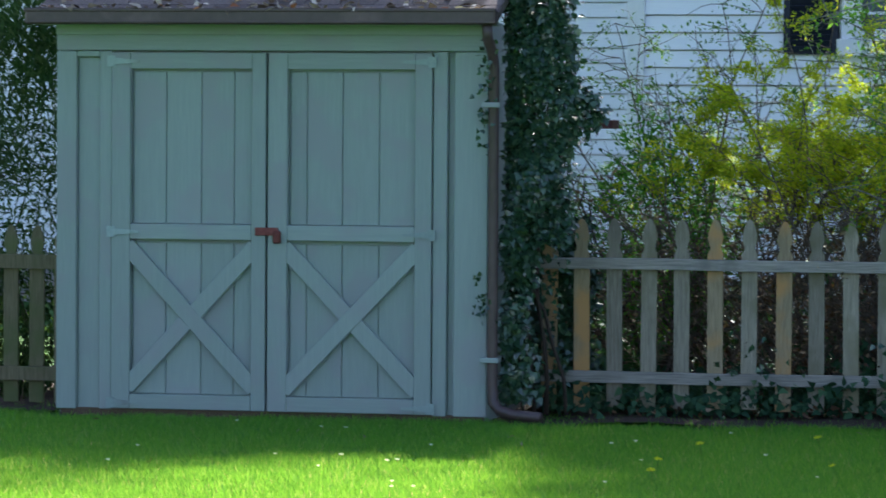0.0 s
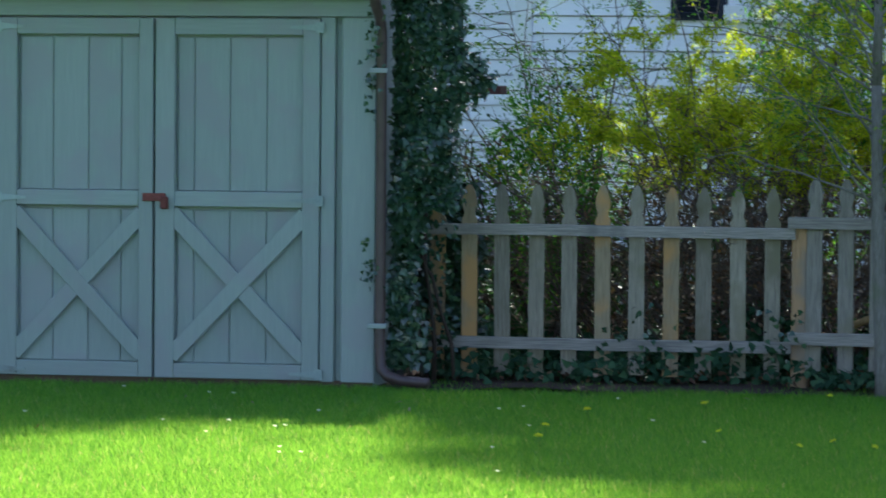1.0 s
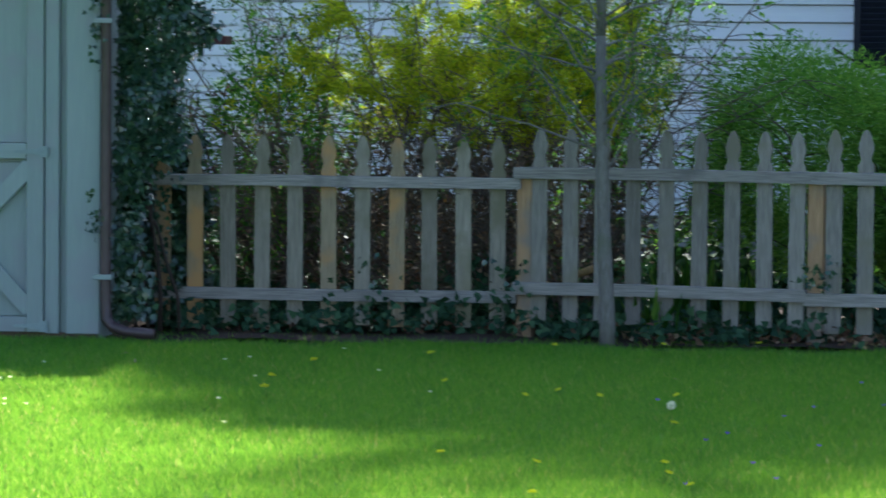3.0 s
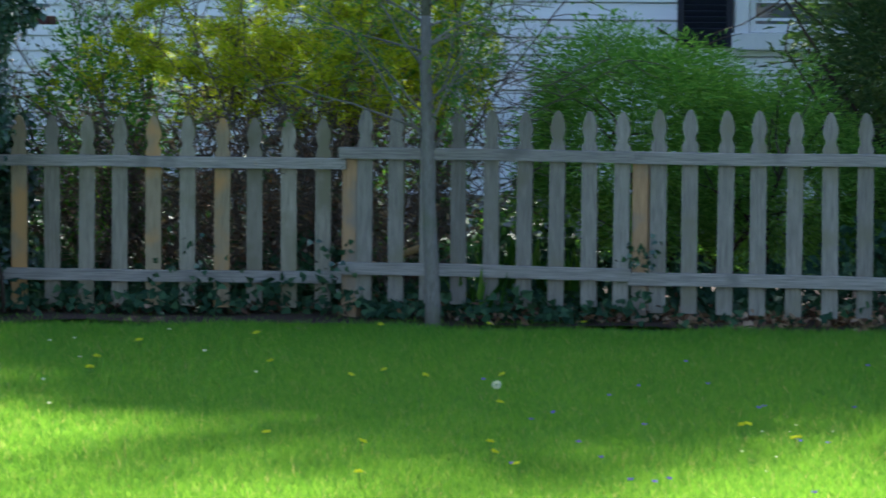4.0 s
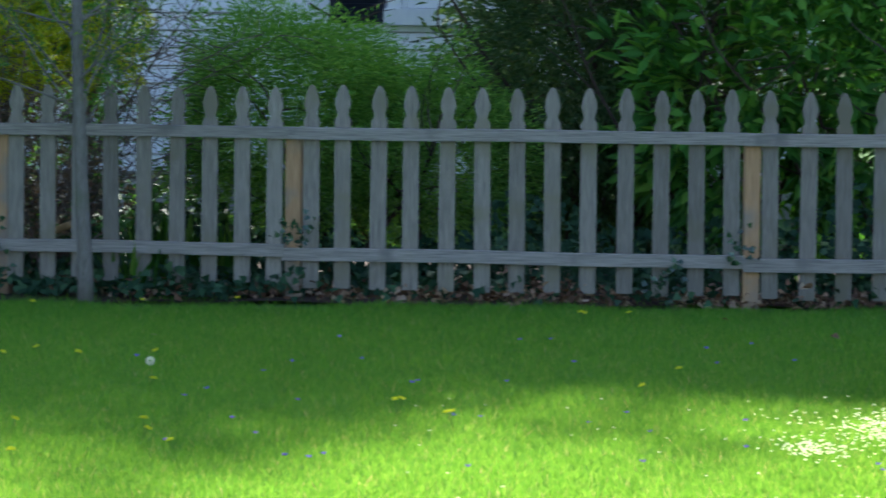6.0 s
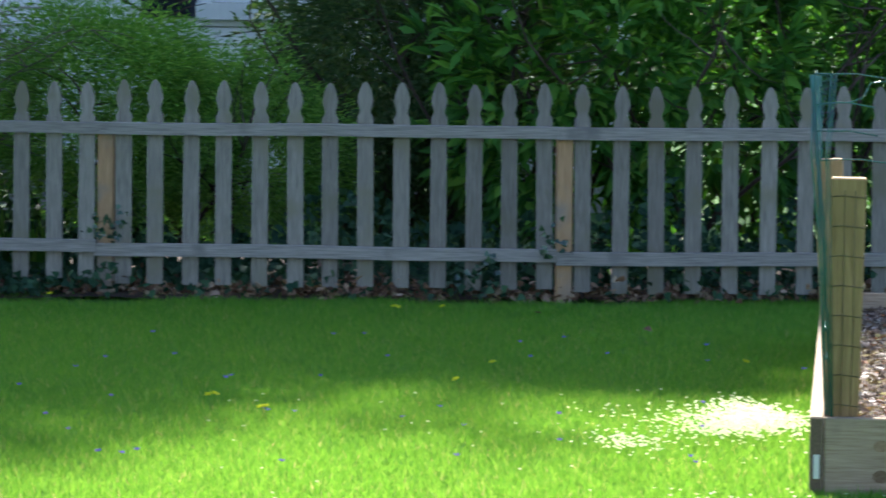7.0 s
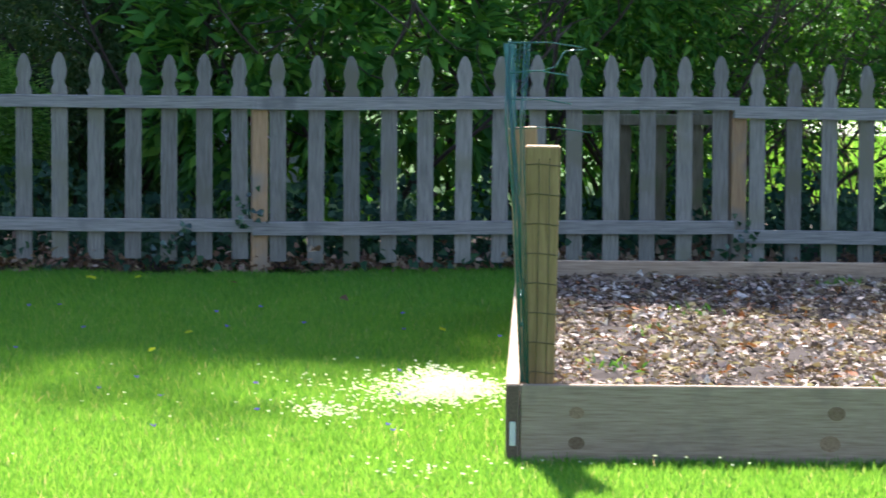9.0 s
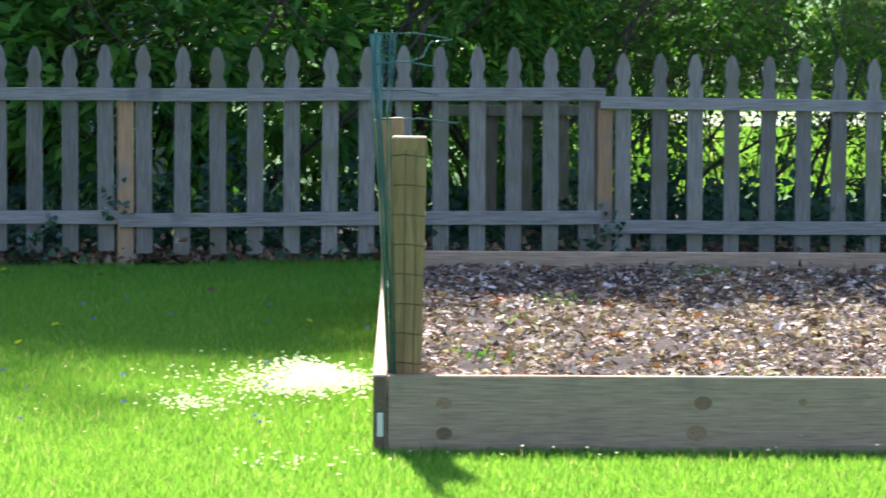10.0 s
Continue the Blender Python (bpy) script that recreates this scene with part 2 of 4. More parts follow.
DIAMOND = np.array([(0, 0, 0), (0.45, 0.5, 0.10), (1, 0, -0.05), (0.45, -0.5, 0.10)])
DIAMOND_F = [(0, 1, 2), (0, 2, 3)]
LOBED = np.array([(0, 0, 0), (0.15, 0.5, 0.05), (0.5, 0.32, 0.08), (1, 0, -0.08), (0.5, -0.32, 0.08), (0.15, -0.5, 0.05), (0.4, 0, 0.0)])
LOBED_F = [(0, 1, 6), (1, 2, 6), (2, 3, 6), (3, 4, 6), (4, 5, 6), (5, 0, 6)]
BLADE = np.array([(0, -0.5, 0), (0, 0.5, 0), (1, 0, 0)])
BLADE_F = [(0, 1, 2)]


def leaves(name, P, D, N, L, W, material, parent, shape=DIAMOND, faces=DIAMOND_F, label="", kind="stuff"):
    """Many small leaves as one mesh: base P, way D, normal near N, length L, width W."""
    D = unit(D)
    S = unit(np.cross(N, D))
    N = np.cross(D, S)
    k = len(shape)
    L, W = np.broadcast_to(L, len(P)), np.broadcast_to(W, len(P))
    V = (P[:, None] + shape[None, :, 0:1] * (D * L[:, None])[:, None] + shape[None, :, 1:2] * (S * W[:, None])[:, None] + shape[None, :, 2:3] * (N * L[:, None])[:, None])
    V = V.reshape(-1, 3)
    F = (np.asarray(faces)[None] + (np.arange(len(P)) * k)[:, None, None]).reshape(-1, 3)
    me = bpy.data.meshes.new(name)
    me.vertices.add(len(V))
    me.vertices.foreach_set("co", V.astype(np.float32).ravel())
    me.loops.add(F.size)
    me.loops.foreach_set("vertex_index", F.astype(np.int32).ravel())
    me.polygons.add(len(F))
    me.polygons.foreach_set("loop_start", np.arange(0, F.size, 3, dtype=np.int32))
    me.update(calc_edges=True)
    me.materials.append(material)
    ob = piece(name, me, parent, None, label)
    if kind:
        ob["kind"] = kind
    return ob


def ways(n, up=0.0):
    d = rng.normal(size=(n, 3))
    d[:, 2] += up
    return unit(d)


def sprays(centres, outs, per, reach, spread, droop=0.0):
    """Leaf bases and ways round spray centres that fan outwards."""
    n = len(centres)
    C = np.repeat(centres, per, 0)
    O = np.repeat(unit(outs), per, 0)
    D = unit(O + rng.normal(size=C.shape) * spread - np.array([0, 0, droop]))
    P = C + D * (rng.random((n * per, 1)) ** 0.6) * reach
    return P, D


def blob_points(n, centre, radii, shell=0.35, bumps=0.35, f=1.6, seed=0.0):
    """Points near the uneven surface of a bumpy ellipsoid, with their outward ways."""
    d = ways(n)
    k = np.array([noise.noise(Vector(v * f) + Vector((seed, seed * 1.7, 3.1))) for v in d])
    r = (1 + bumps * k * 1.6) * (1 - shell * rng.random(n) ** 1.5)
    return np.asarray(centre) + d * np.asarray(radii) * r[:, None], d * np.asarray(radii)


def wander(start, way, length, n, jitter, rise=0.0):
    pts = [np.asarray(start, float)]
    w = unit(np.asarray(way, float))
    for i in range(n):
        w = unit(w + rng.normal(size=3) * jitter + np.array([0, 0, rise]))
        pts.append(pts[-1] + w * length / n)
    return np.array(pts)


# ---- ground ----
def ground_sheet(name, x0, x1, y0, y1, z, material, label, step=2.0, bump=0.0, category="ground"):
    bm = bmesh.new()
    nx, ny = max(1, int((x1 - x0) / step)), max(1, int((y1 - y0) / step))
    grid = [[bm.verts.new((x0 + (x1 - x0) * i / nx, y0 + (y1 - y0) * j / ny, z + bump * noise.noise(Vector((x0 + (x1 - x0) * i / nx, y0 + (y1 - y0) * j / ny, 0)) * 1.7))) for i in range(nx + 1)] for j in range(ny + 1)]
    for j in range(ny):
        for i in range(nx):
            bm.faces.new((grid[j][i], grid[j][i + 1], grid[j + 1][i + 1], grid[j + 1][i]))
    ob = part(name, bm, material, None)
    return tagged(ob, label, category, kind="structure")


ground_sheet("ground", -300, 300, -200, 400, -0.03, M_TURF, "flat green turf that runs out to the horizon", 20)
ground_sheet("border_soil", -9.5, 9.5, 21.12, 25.0, -0.015, M_SOIL, "bare dark soil of the border along the fence", 0.25, 0.03, "soil")


M_PATH = grained("pale_concrete", (0.42, 0.40, 0.37), (0.62, 0.60, 0.56), (2, 2, 2), 0.9, 0.3)
ground_sheet("path", 9.2, 22.0, 37.0, 40.5, 0.03, M_PATH, "pale concrete drive across the far garden", 0.5, 0.0, "path")


def lawn():
    n = 900000
    y = 11.2 + (21.55 - 11.2) * rng.random(n) ** 1.05
    x = (rng.random(n) * 2 - 1) * (y * 0.315 + 0.4)
    keep = ~((y > 20.95 + 0.16 * np.sin(x * 2.3) + 0.1 * np.sin(x * 7.1)) & (rng.random(n) < 0.93))
    keep &= ~((x > -6.55) & (x < -4.0) & (y > 20.98))
    u = (x - 2.15) * 0.985 - (y - 12.80) * 0.174
    v = (x - 2.15) * 0.174 + (y - 12.80) * 0.985
    keep &= ~((u > 0.0) & (u < 4.2) & (v > 0) & (v < 5.7))
    x, y = x[keep], y[keep]
    n = len(x)
    tuft = np.array([noise.noise(Vector((a * 1.3, b * 1.3, 0.0))) for a, b in zip(x[::8], y[::8])]).repeat(8)[:n]
    fine = np.array([noise.noise(Vector((a * 6.0, b * 6.0, 4.0))) for a, b in zip(x[::4], y[::4])]).repeat(4)[:n]
    P = np.stack([x, y, np.full(n, -0.03)], 1)
    D = rng.normal(size=(n, 3)) * np.array([0.55, 0.55, 0.15]) + np.array([0, 0, 1.0])
    L = (0.020 + 0.018 * rng.random(n)) * (1 + 0.45 * tuft + 0.35 * fine) + 0.014
    N = rng.normal(size=(n, 3)) * np.array([1, 1, 0.1])
    ob = leaves("lawn_grass", P, D, N, L, 0.004 + 0.003 * rng.random(n), M_GRASS, None, BLADE, BLADE_F)
    tagged(ob, "bright green spring lawn grass, short and uneven", "grass", kind="stuff")
    n = 70000
    y = 27.0 + 22.0 * rng.random(n)
    x = y * (0.215 + 0.125 * rng.random(n))
    P = np.stack([x, y, np.full(n, -0.03)], 1)
    D = rng.normal(size=(n, 3)) * np.array([0.45, 0.45, 0.15]) + np.array([0, 0, 1.0])
    ob = leaves("far_lawn_grass", P, D, rng.normal(size=(n, 3)) * np.array([1, 1, 0.1]), 0.07 + 0.05 * rng.random(n), 0.018, M_GRASS, None, BLADE, BLADE_F)
    tagged(ob, "sunlit lawn grass of the garden beyond the fence", "grass", kind="stuff")


lawn()


# ---- the white house behind ----
def clapboard_mesh(length, expo):
    """One lapped board: thicker at its lower edge."""
    bm = prism([(0, 0.0), (length, 0.0), (length, expo - 0.012), (0, expo - 0.012)], -0.004, 0.006)
    for v in bm.verts:
        if v.co.z < 0.01 and v.co.y < 0.006:
            v.co.y = -0.026
    me = bpy.data.meshes.new("clapboard")
    bm.to_mesh(me)
    bm.free()
    me.materials.append(M_SIDING)
    return me


def shutter(parent, x0, x1, z0, z1, y):
    s = part("shutter", box(x0, x1, y - 0.005, y, z0, z1, 0.0), M_SHUTTER, parent, "dark navy louvred wooden shutter")
    for a, b in ((x0, x0 + 0.05), (x1 - 0.05, x1)):
        part("stile", box(a, b, y - 0.04, y - 0.006, z0, z1), M_SHUTTER, s)
    me = bpy.data.meshes.new("slat")
    bm = box(0, x1 - x0 - 0.104, -0.004, 0.004, -0.026, 0.026, 0.002)
    bm.transform(Matrix.Rotation(radians(28), 4, "X"))
    bm.to_mesh(me)
    bm.free()
    me.materials.append(M_SHUTTER)
    z = z0 + 0.04
    while z < z1 - 0.03:
        piece("slat", me, s, (x0 + 0.052, y - 0.024, z))
        z += 0.044


def window(parent, x0, x1, z0, z1, y):
    w = part("window", box(x0 + 0.08, x1 - 0.08, y + 0.02, y + 0.03, z0 + 0.08, z1 - 0.08, 0.0), M_GLASS, parent, "dark window pane in a white frame")
    for a in ((x0, x0 + 0.10, z0, z1), (x1 - 0.10, x1, z0, z1)):
        part("frame", box(a[0], a[1], y - 0.05, y + 0.018, a[2], a[3]), M_WHITE, w)
    part("frame", box(x0 + 0.102, x1 - 0.102, y - 0.05, y + 0.018, z1 - 0.1, z1), M_WHITE, w)
    for a in ((x0 + 0.104, x0 + 0.15), (x1 - 0.15, x1 - 0.104)):
        part("sash", box(a[0], a[1], y - 0.03, y + 0.018, z0 + 0.10, z1 - 0.104), M_WHITE, w)
    part("sash", box(x0 + 0.152, x1 - 0.152, y - 0.03, y + 0.018, z0 + 0.10, z0 + 0.165), M_WHITE, w)
    part("sash", box(x0 + 0.152, x1 - 0.152, y - 0.03, y + 0.018, (z0 + z1) / 2 - 0.03, (z0 + z1) / 2 + 0.03), M_WHITE, w)
    part("sill", box(x0 - 0.03, x1 + 0.03, y - 0.09, y + 0.018, z0 - 0.03, z0 + 0.098), M_WHITE, w)


def house(name, x0, x1, y, expo, z_low, label, wins, corner_left):
    h = thing(name, (0, 0, 0), label, "house")
    part("foundation", box(x0, x1, y + 0.02, y + 6.0, -0.1, z_low, 0.0), M_FOUND, h)
    part("wall", box(x0, x1, y + 0.045, y + 6.0, z_low + 0.002, 5.2, 0.0), M_WHITE, h)
    me = clapboard_mesh(x1 - x0, expo)
    z = z_low
    while z < 5.1:
        piece("clapboard", me, h, (x0, y + 0.012, z))
        z += expo
    roof = prism([(x0 - 0.4, 5.2), (x1 + 0.4, 5.2), (x1 + 0.4, 5.35), (x0 - 0.4, 5.35)], y - 0.4, y + 6.4)
    for v in roof.verts:
        v.co.z += 2.6 * (1 - abs(v.co.y - y - 3.0) / 3.4) if v.co.z > 5.3 else 0
    part("roof", roof, M_ROOF, h)
    if corner_left:
        part("corner_trim", box(x0 - 0.03, x0 + 0.10, y - 0.035, y + 0.1, z_low, 5.2), M_WHITE, h)
    for wx0, wx1, wz0, wz1, sl, sr in wins:
        window(h, wx0, wx1, wz0, wz1, y - 0.03)
        if sl:
            shutter(h, wx0 - 0.44, wx0 - 0.02, wz0 - 0.02, wz1, y - 0.03)
        if sr:
            shutter(h, wx1 + 0.02, wx1 + 0.44, wz0 - 0.02, wz1, y - 0.03)


house("white_house", -4.75, 3.6, 30.0, 0.134, 0.30, "white clapboard house with dark navy shutters, seen in shade", [(-3.14, -2.2, 2.16, 3.7, True, True), (0.33, 1.35, 1.45, 3.0, True, True)], True)
house("house_wing", -14.0, -5.4, 34.0, 0.1325, 0.28, "white clapboard wing of a house, set further back", [], False)


# ---- the garden shed ----
def shed():
    s = thing("garden_shed", (-5.33, 21.02, 0), "sage green wooden garden shed with closed double doors on the lawn", "shed")
    o = Matrix.Translation((5.33, -21.02, 0))

    def p(name, bm, mat, parent=s, label=""):
        bm.transform(o)
        return part(name, bm, mat, parent, label)

    Y = 21.02
    p("wall", box(-6.535, -4.115, Y + 0.055, Y + 2.0, -0.03, 2.14, 0.0), M_SHED)
    p("base", box(-6.52, -4.13, Y + 0.012, Y + 0.04, -0.05, 0.012, 0.0), M_BOARD_END, s, "dark sill timber under the doors")
    for name, x0, x1, y0 in (("corner_board", -6.545, -6.432, 0.0), ("recessed_board", -6.430, -6.300, 0.036), ("casing", -6.298, -6.228, 0.004), ("casing", -4.415, -4.338, 0.004), ("recessed_board", -4.336, -4.300, 0.042), ("corner_board", -4.298, -4.113, 0.002)):
        p(name, box(x0, x1, Y + y0, Y + 0.053, 0.005, 1.985 if name != "recessed_board" else 1.952), M_SHED)
    p("recess_head", box(-6.430, -6.300, Y + 0.004, Y + 0.043, 1.955, 1.986), M_SHED_RAIL)
    p("frieze", box(-6.545, -4.113, Y - 0.004, Y + 0.043, 1.989, 2.14), M_SHED_RAIL)
    p("frieze_lip", box(-6.545, -4.113, Y - 0.02, Y - 0.005, 2.075, 2.14), M_SHED_RAIL)

    def door(x0, x1, pl, pr, grooves, hinge_left, brace_order):
        top = 1.978
        d = p("door", box(x0, x1, Y + 0.043, Y + 0.05, 0.012, top, 0.0), M_SHED, s, "sage green plank door with a cross brace below")
        edges = [pl] + grooves + [pr]
        for i, (a, b) in enumerate(zip(edges, edges[1:])):
            for z0, z1 in ((0.096, 0.932), (1.036, 1.876)):
                p("plank", box(a + (0.010 if i == 0 else 0.002), b - 0.002, Y + 0.029, Y + 0.042, z0, z1, 0.004), M_SHED, d)
        for a, b in ((x0, pl), (pr, x1)):
            p("stile", box(a, b, Y - 0.010, Y + 0.041, 0.012, top), M_SHED, d)
        for z0, z1 in ((1.888, top), (0.950, 1.034), (0.012, 0.094)):
            p("rail", box(pl + 0.001, pr - 0.001, Y - 0.009, Y + 0.041, z0, z1), M_SHED_RAIL, d)
        zt, zb = 0.915, 0.13
        b1 = beam((pl - 0.02, Y - 0.004, zt), (pr + 0.02, Y - 0.004, zb), 0.092, 0.03)
        b2 = beam((pl - 0.02, Y - 0.005, zb), (pr + 0.02, Y - 0.005, zt), 0.092, 0.030)
        for nm, bm in (("brace", b1), ("brace", b2)):
            if bm is (b2 if brace_order else b1):
                for v in bm.verts:
                    v.co.y += -0.0025
            p(nm, bm, M_SHED, d)
        hx = x0 if hinge_left else x1
        sg = 1 if hinge_left else -1
        for z in (1.93, 0.99, 0.045):
            hb = prism([(hx - sg * 0.025, z - 0.03), (hx + sg * 0.02, z - 0.03), (hx + sg * 0.02, z - 0.018), (hx + sg * 0.16, z - 0.006), (hx + sg * 0.16, z + 0.006), (hx + sg * 0.02, z + 0.018), (hx + sg * 0.02, z + 0.03), (hx - sg * 0.025, z + 0.03)], Y - 0.019, Y - 0.0115)
            p("hinge", hb, M_HINGE, d, "strap hinge painted over in sage green")
        return d

    door(-6.226, -5.350, -6.12, -5.429, [-5.922, -5.722, -5.536], True, False)
    right = door(-5.336, -4.421, -5.228, -4.514, [-5.125, -4.925, -4.72], False, True)
    hasp = p("hasp", box(-5.405, -5.275, Y - 0.024, Y - 0.0115, 0.978, 1.022, 0.003), M_RUST, right, "rusty red iron hasp across the doors")
    p("padlock", box(-5.30, -5.255, Y - 0.05, Y - 0.025, 0.935, 1.005, 0.008), M_RUST, hasp)
    # roof, gutter and downspout
    roof = prism([(-6.63, 2.15), (-4.03, 2.15), (-4.03, 2.19), (-6.63, 2.19)], Y - 0.16, Y + 2.2)
    for v in roof.verts:
        v.co.z += (v.co.y - Y + 0.16) * 0.36
    p("roof", roof, M_SHINGLE, s, "brown-grey shingle roof with fallen leaves on it")
    soff = prism([(-6.62, 2.128), (-4.04, 2.128), (-4.04, 2.140), (-6.62, 2.140)], Y - 0.14, Y + 0.04)
    p("soffit", soff, M_SHED_RAIL)
    g = box(-6.655, -4.03, Y - 0.25, Y - 0.145, 2.128, 2.212, 0.012)
    gut = p("gutter", g, M_BROWN, s, "dark brown enamelled metal gutter")
    p("lip", box(-6.658, -4.027, Y - 0.258, Y - 0.236, 2.196, 2.216, 0.004), M_BROWN, gut)
    p("bead", box(-6.656, -4.029, Y - 0.256, Y - 0.25, 2.134, 2.146, 0.002), M_BROWN, gut)
    dx = -4.083
    line = np.array([(dx, Y - 0.20, 2.13), (dx, Y - 0.18, 2.06), (dx + 0.005, Y - 0.07, 1.98), (dx + 0.01, Y - 0.045, 1.9), (dx + 0.012, Y - 0.045, 1.0), (dx + 0.012, Y - 0.045, 0.2), (dx + 0.02, Y - 0.05, 0.09), (dx + 0.06, Y - 0.07, 0.05), (dx + 0.14, Y - 0.10, 0.03), (dx + 0.30, Y - 0.16, 0.022)]) - np.array([-5.33, Y, 0])
    ds = tubes("downspout", [(line, 0.030, 0.030)], M_BROWN, s, 8, "dark brown downspout with an elbow at its foot")
    for z in (1.70, 0.32):
        p("strap", box(dx - 0.05, dx + 0.05, Y - 0.082, Y - 0.001, z - 0.014, z + 0.014, 0.003), M_SHED_RAIL, ds)
    # lowest shingle courses
    me = bpy.data.meshes.new("shingle")
    bm = box(0.002, 0.196, 0, 0.15, 0.0, 0.007, 0.0)
    bm.transform(Matrix.Rotation(math.atan(0.36) - 0.02, 4, "X"))
    bm.to_mesh(me)
    bm.free()
    me.materials.append(M_SHINGLE)
    for row in range(6):
        for i in range(13):
            yy = -0.165 + row * 0.115
            piece("shingle", me, s, (-1.30 + i * 0.2 + (0.1 if row % 2 else 0) - (0.1 if row % 2 and i == 12 else 0), yy, 2.192 + (yy + 0.16) * 0.36 + 0.002))


shed()


def roof_leaves():
    n = 260
    x = -6.6 + 2.5 * rng.random(n)
    yy = -0.24 + 0.5 * rng.random(n) ** 2
    P = np.stack([x, 21.02 + yy, 2.215 + np.maximum(0, yy + 0.16) * 0.36], 1)
    ob = leaves("roof_leaf_litter", P, ways(n) * np.array([1, 1, 0.35]), ways(n, 1.5), 0.03 + 0.05 * rng.random(n), 0.015 + 0.03 * rng.random(n), M_LITTER, None, LOBED, LOBED_F)
    tagged(ob, "dry brown and orange leaves caught in the gutter", "leaves", kind="stuff")


roof_leaves()


# ---- picket fence ----
def picket_mesh(height, material, name):
    """A pointed picket with a waist under its head; z = 0 at its foot."""
    w = 0.043
    prof = [(w, 0.0), (w, height - 0.205), (w * 0.99, height - 0.19), (w * 0.70, height - 0.168), (w * 0.66, height - 0.152), (w * 0.82, height - 0.130), (w * 0.97, height - 0.105), (w * 0.92, height - 0.082), (w * 0.62, height - 0.034), (w * 0.32, height - 0.008), (w * 0.12, height)]
    out = [(x, z) for x, z in prof] + [(-x, z) for x, z in prof[::-1]]
    bm = prism(out[::-1], -0.009, 0.009)
    me = bpy.data.meshes.new(name)
    bm.to_mesh(me)
    bm.free()
    me.materials.append(material)
    return me


def fence_panel(pickets, a, b, top, foot, upper, lower, post=None, bare=(), slope=0.0, label="", wood=None):
    """Pickets at the given x on the line a-b; rails before them; a post at the panel's start."""
    th = math.atan2(b[1] - a[1], b[0] - a[0])
    f = thing("picket_fence", (a[0], a[1], 0), label or "weathered grey wooden picket fence panel with pointed pickets", "fence", "picket fence panels")
    f.rotation_euler = (0, 0, th)
    cs = math.cos(th)
    plain = picket_mesh(top - foot, wood or M_PICKET, "picket")
    bare_me = picket_mesh(top - foot, M_PICKET_W, "picket")
    n = math.hypot(b[0] - a[0], b[1] - a[1])
    for i, x in enumerate(pickets):
        u = (x - a[0]) / cs
        dz = slope * u + random.uniform(-0.006, 0.006)
        piece("picket", bare_me if i in bare else plain, f, (u + random.uniform(-0.002, 0.002), 0.0, foot + dz), "picket with patches of bare orange wood" if i in bare else "", (0, random.uniform(-0.008, 0.008), 0))
    for nm, (z1, z0) in (("top_rail", upper), ("bottom_rail", lower)):
        bm = bmesh.new()
        segs = 14
        L = n + (0.015 if nm == "top_rail" else -0.005)
        rings = []
        for i in range(segs + 1):
            u = -0.015 + L * i / segs
            s0 = slope * u + 0.006 * noise.noise(Vector((u * 1.3 + a[0] * 3, z1 * 5, 0)))
            yy = -0.047 + 0.004 * noise.noise(Vector((u * 1.1, a[0], z0)))
            rings.append([bm.verts.new((u, yy + q, z + s0)) for q, z in ((0.0, z0), (-0.0005, z0 + 0.004), (0, z1 - 0.004), (0.004, z1), (0.034, z1), (0.037, z1 - 0.004), (0.037, z0 + 0.003), (0.034, z0))])
        for r0, r1 in zip(rings, rings[1:]):
            for k in range(8):
                bm.faces.new((r0[k], r1[k], r1[(k + 1) % 8], r0[(k + 1) % 8]))
        bm.faces.new(rings[0])
        bm.faces.new(rings[-1][::-1])
        bmesh.ops.recalc_face_normals(bm, faces=bm.faces)
        part(nm, bm, wood if wood is M_MOSSY else M_RAIL, f)
    if post is not None:
        u = (post - a[0]) / cs
        part("post", box(u - 0.043, u + 0.043, -0.0075, 0.08, -0.06, upper[1] + 0.05, 0.006), M_POST, f, "bare orange-brown wooden fence post")
    return f


fence_panel(np.linspace(-7.90, -6.69, 9), (-8.0, 21.6), (-6.56, 21.6), 1.00, -0.01, (0.838, 0.757), (0.199, 0.121), label="mossy brown picket fence panel beside the shed", wood=M_MOSSY)
fence_panel(np.linspace(-3.884, -2.013, 11), (-3.915, 21.65), (-1.885, 21.65), 1.075, 0.03, (0.859, 0.798), (0.232, 0.168), bare=(0, 1, 5, 7), wood=M_PICKET_B)
fence_panel([-1.783, -1.604, -1.429, -1.254, -1.077, -0.898, -0.722, -0.540, -0.367], (-1.90, 21.64), (-0.285, 21.3), 1.130, 0.072, (0.918, 0.855), (0.289, 0.222), post=-1.864)
fence_panel([-0.170, 0.000, 0.188, 0.367, 0.558, 0.751, 0.934, 1.126, 1.314, 1.508, 1.696, 1.885, 2.075], (-0.305, 21.31), (2.16, 20.95), 1.145, 0.048, (0.923, 0.857), (0.270, 0.201), post=-0.266)
fence_panel([2.276, 2.473, 2.671, 2.869, 3.067, 3.271, 3.471, 3.676, 3.877, 4.078, 4.278, 4.483, 4.683], (2.145, 20.95), (4.775, 20.95), 1.143, 0.034, (0.921, 0.853), (0.255, 0.183), post=2.177)
fence_panel(np.linspace(4.887, 7.99, 16), (4.76, 20.95), (8.2, 21.2), 1.11, 0.028, (0.876, 0.811), (0.203, 0.132), post=4.785, slope=-0.018)
# darker wood keeps this length from standing out
fence_panel([4.30, 4.505, 4.715], (4.02, 21.75), (4.86, 21.75), 0.90, 0.03, (0.80, 0.74), (0.20, 0.13), label="short dark picket fence length standing behind the first fence", wood=M_MOSSY)


# ---- raised bed ----
BED = (2.146, 12.80)
UX, UY = 0.985, -0.174


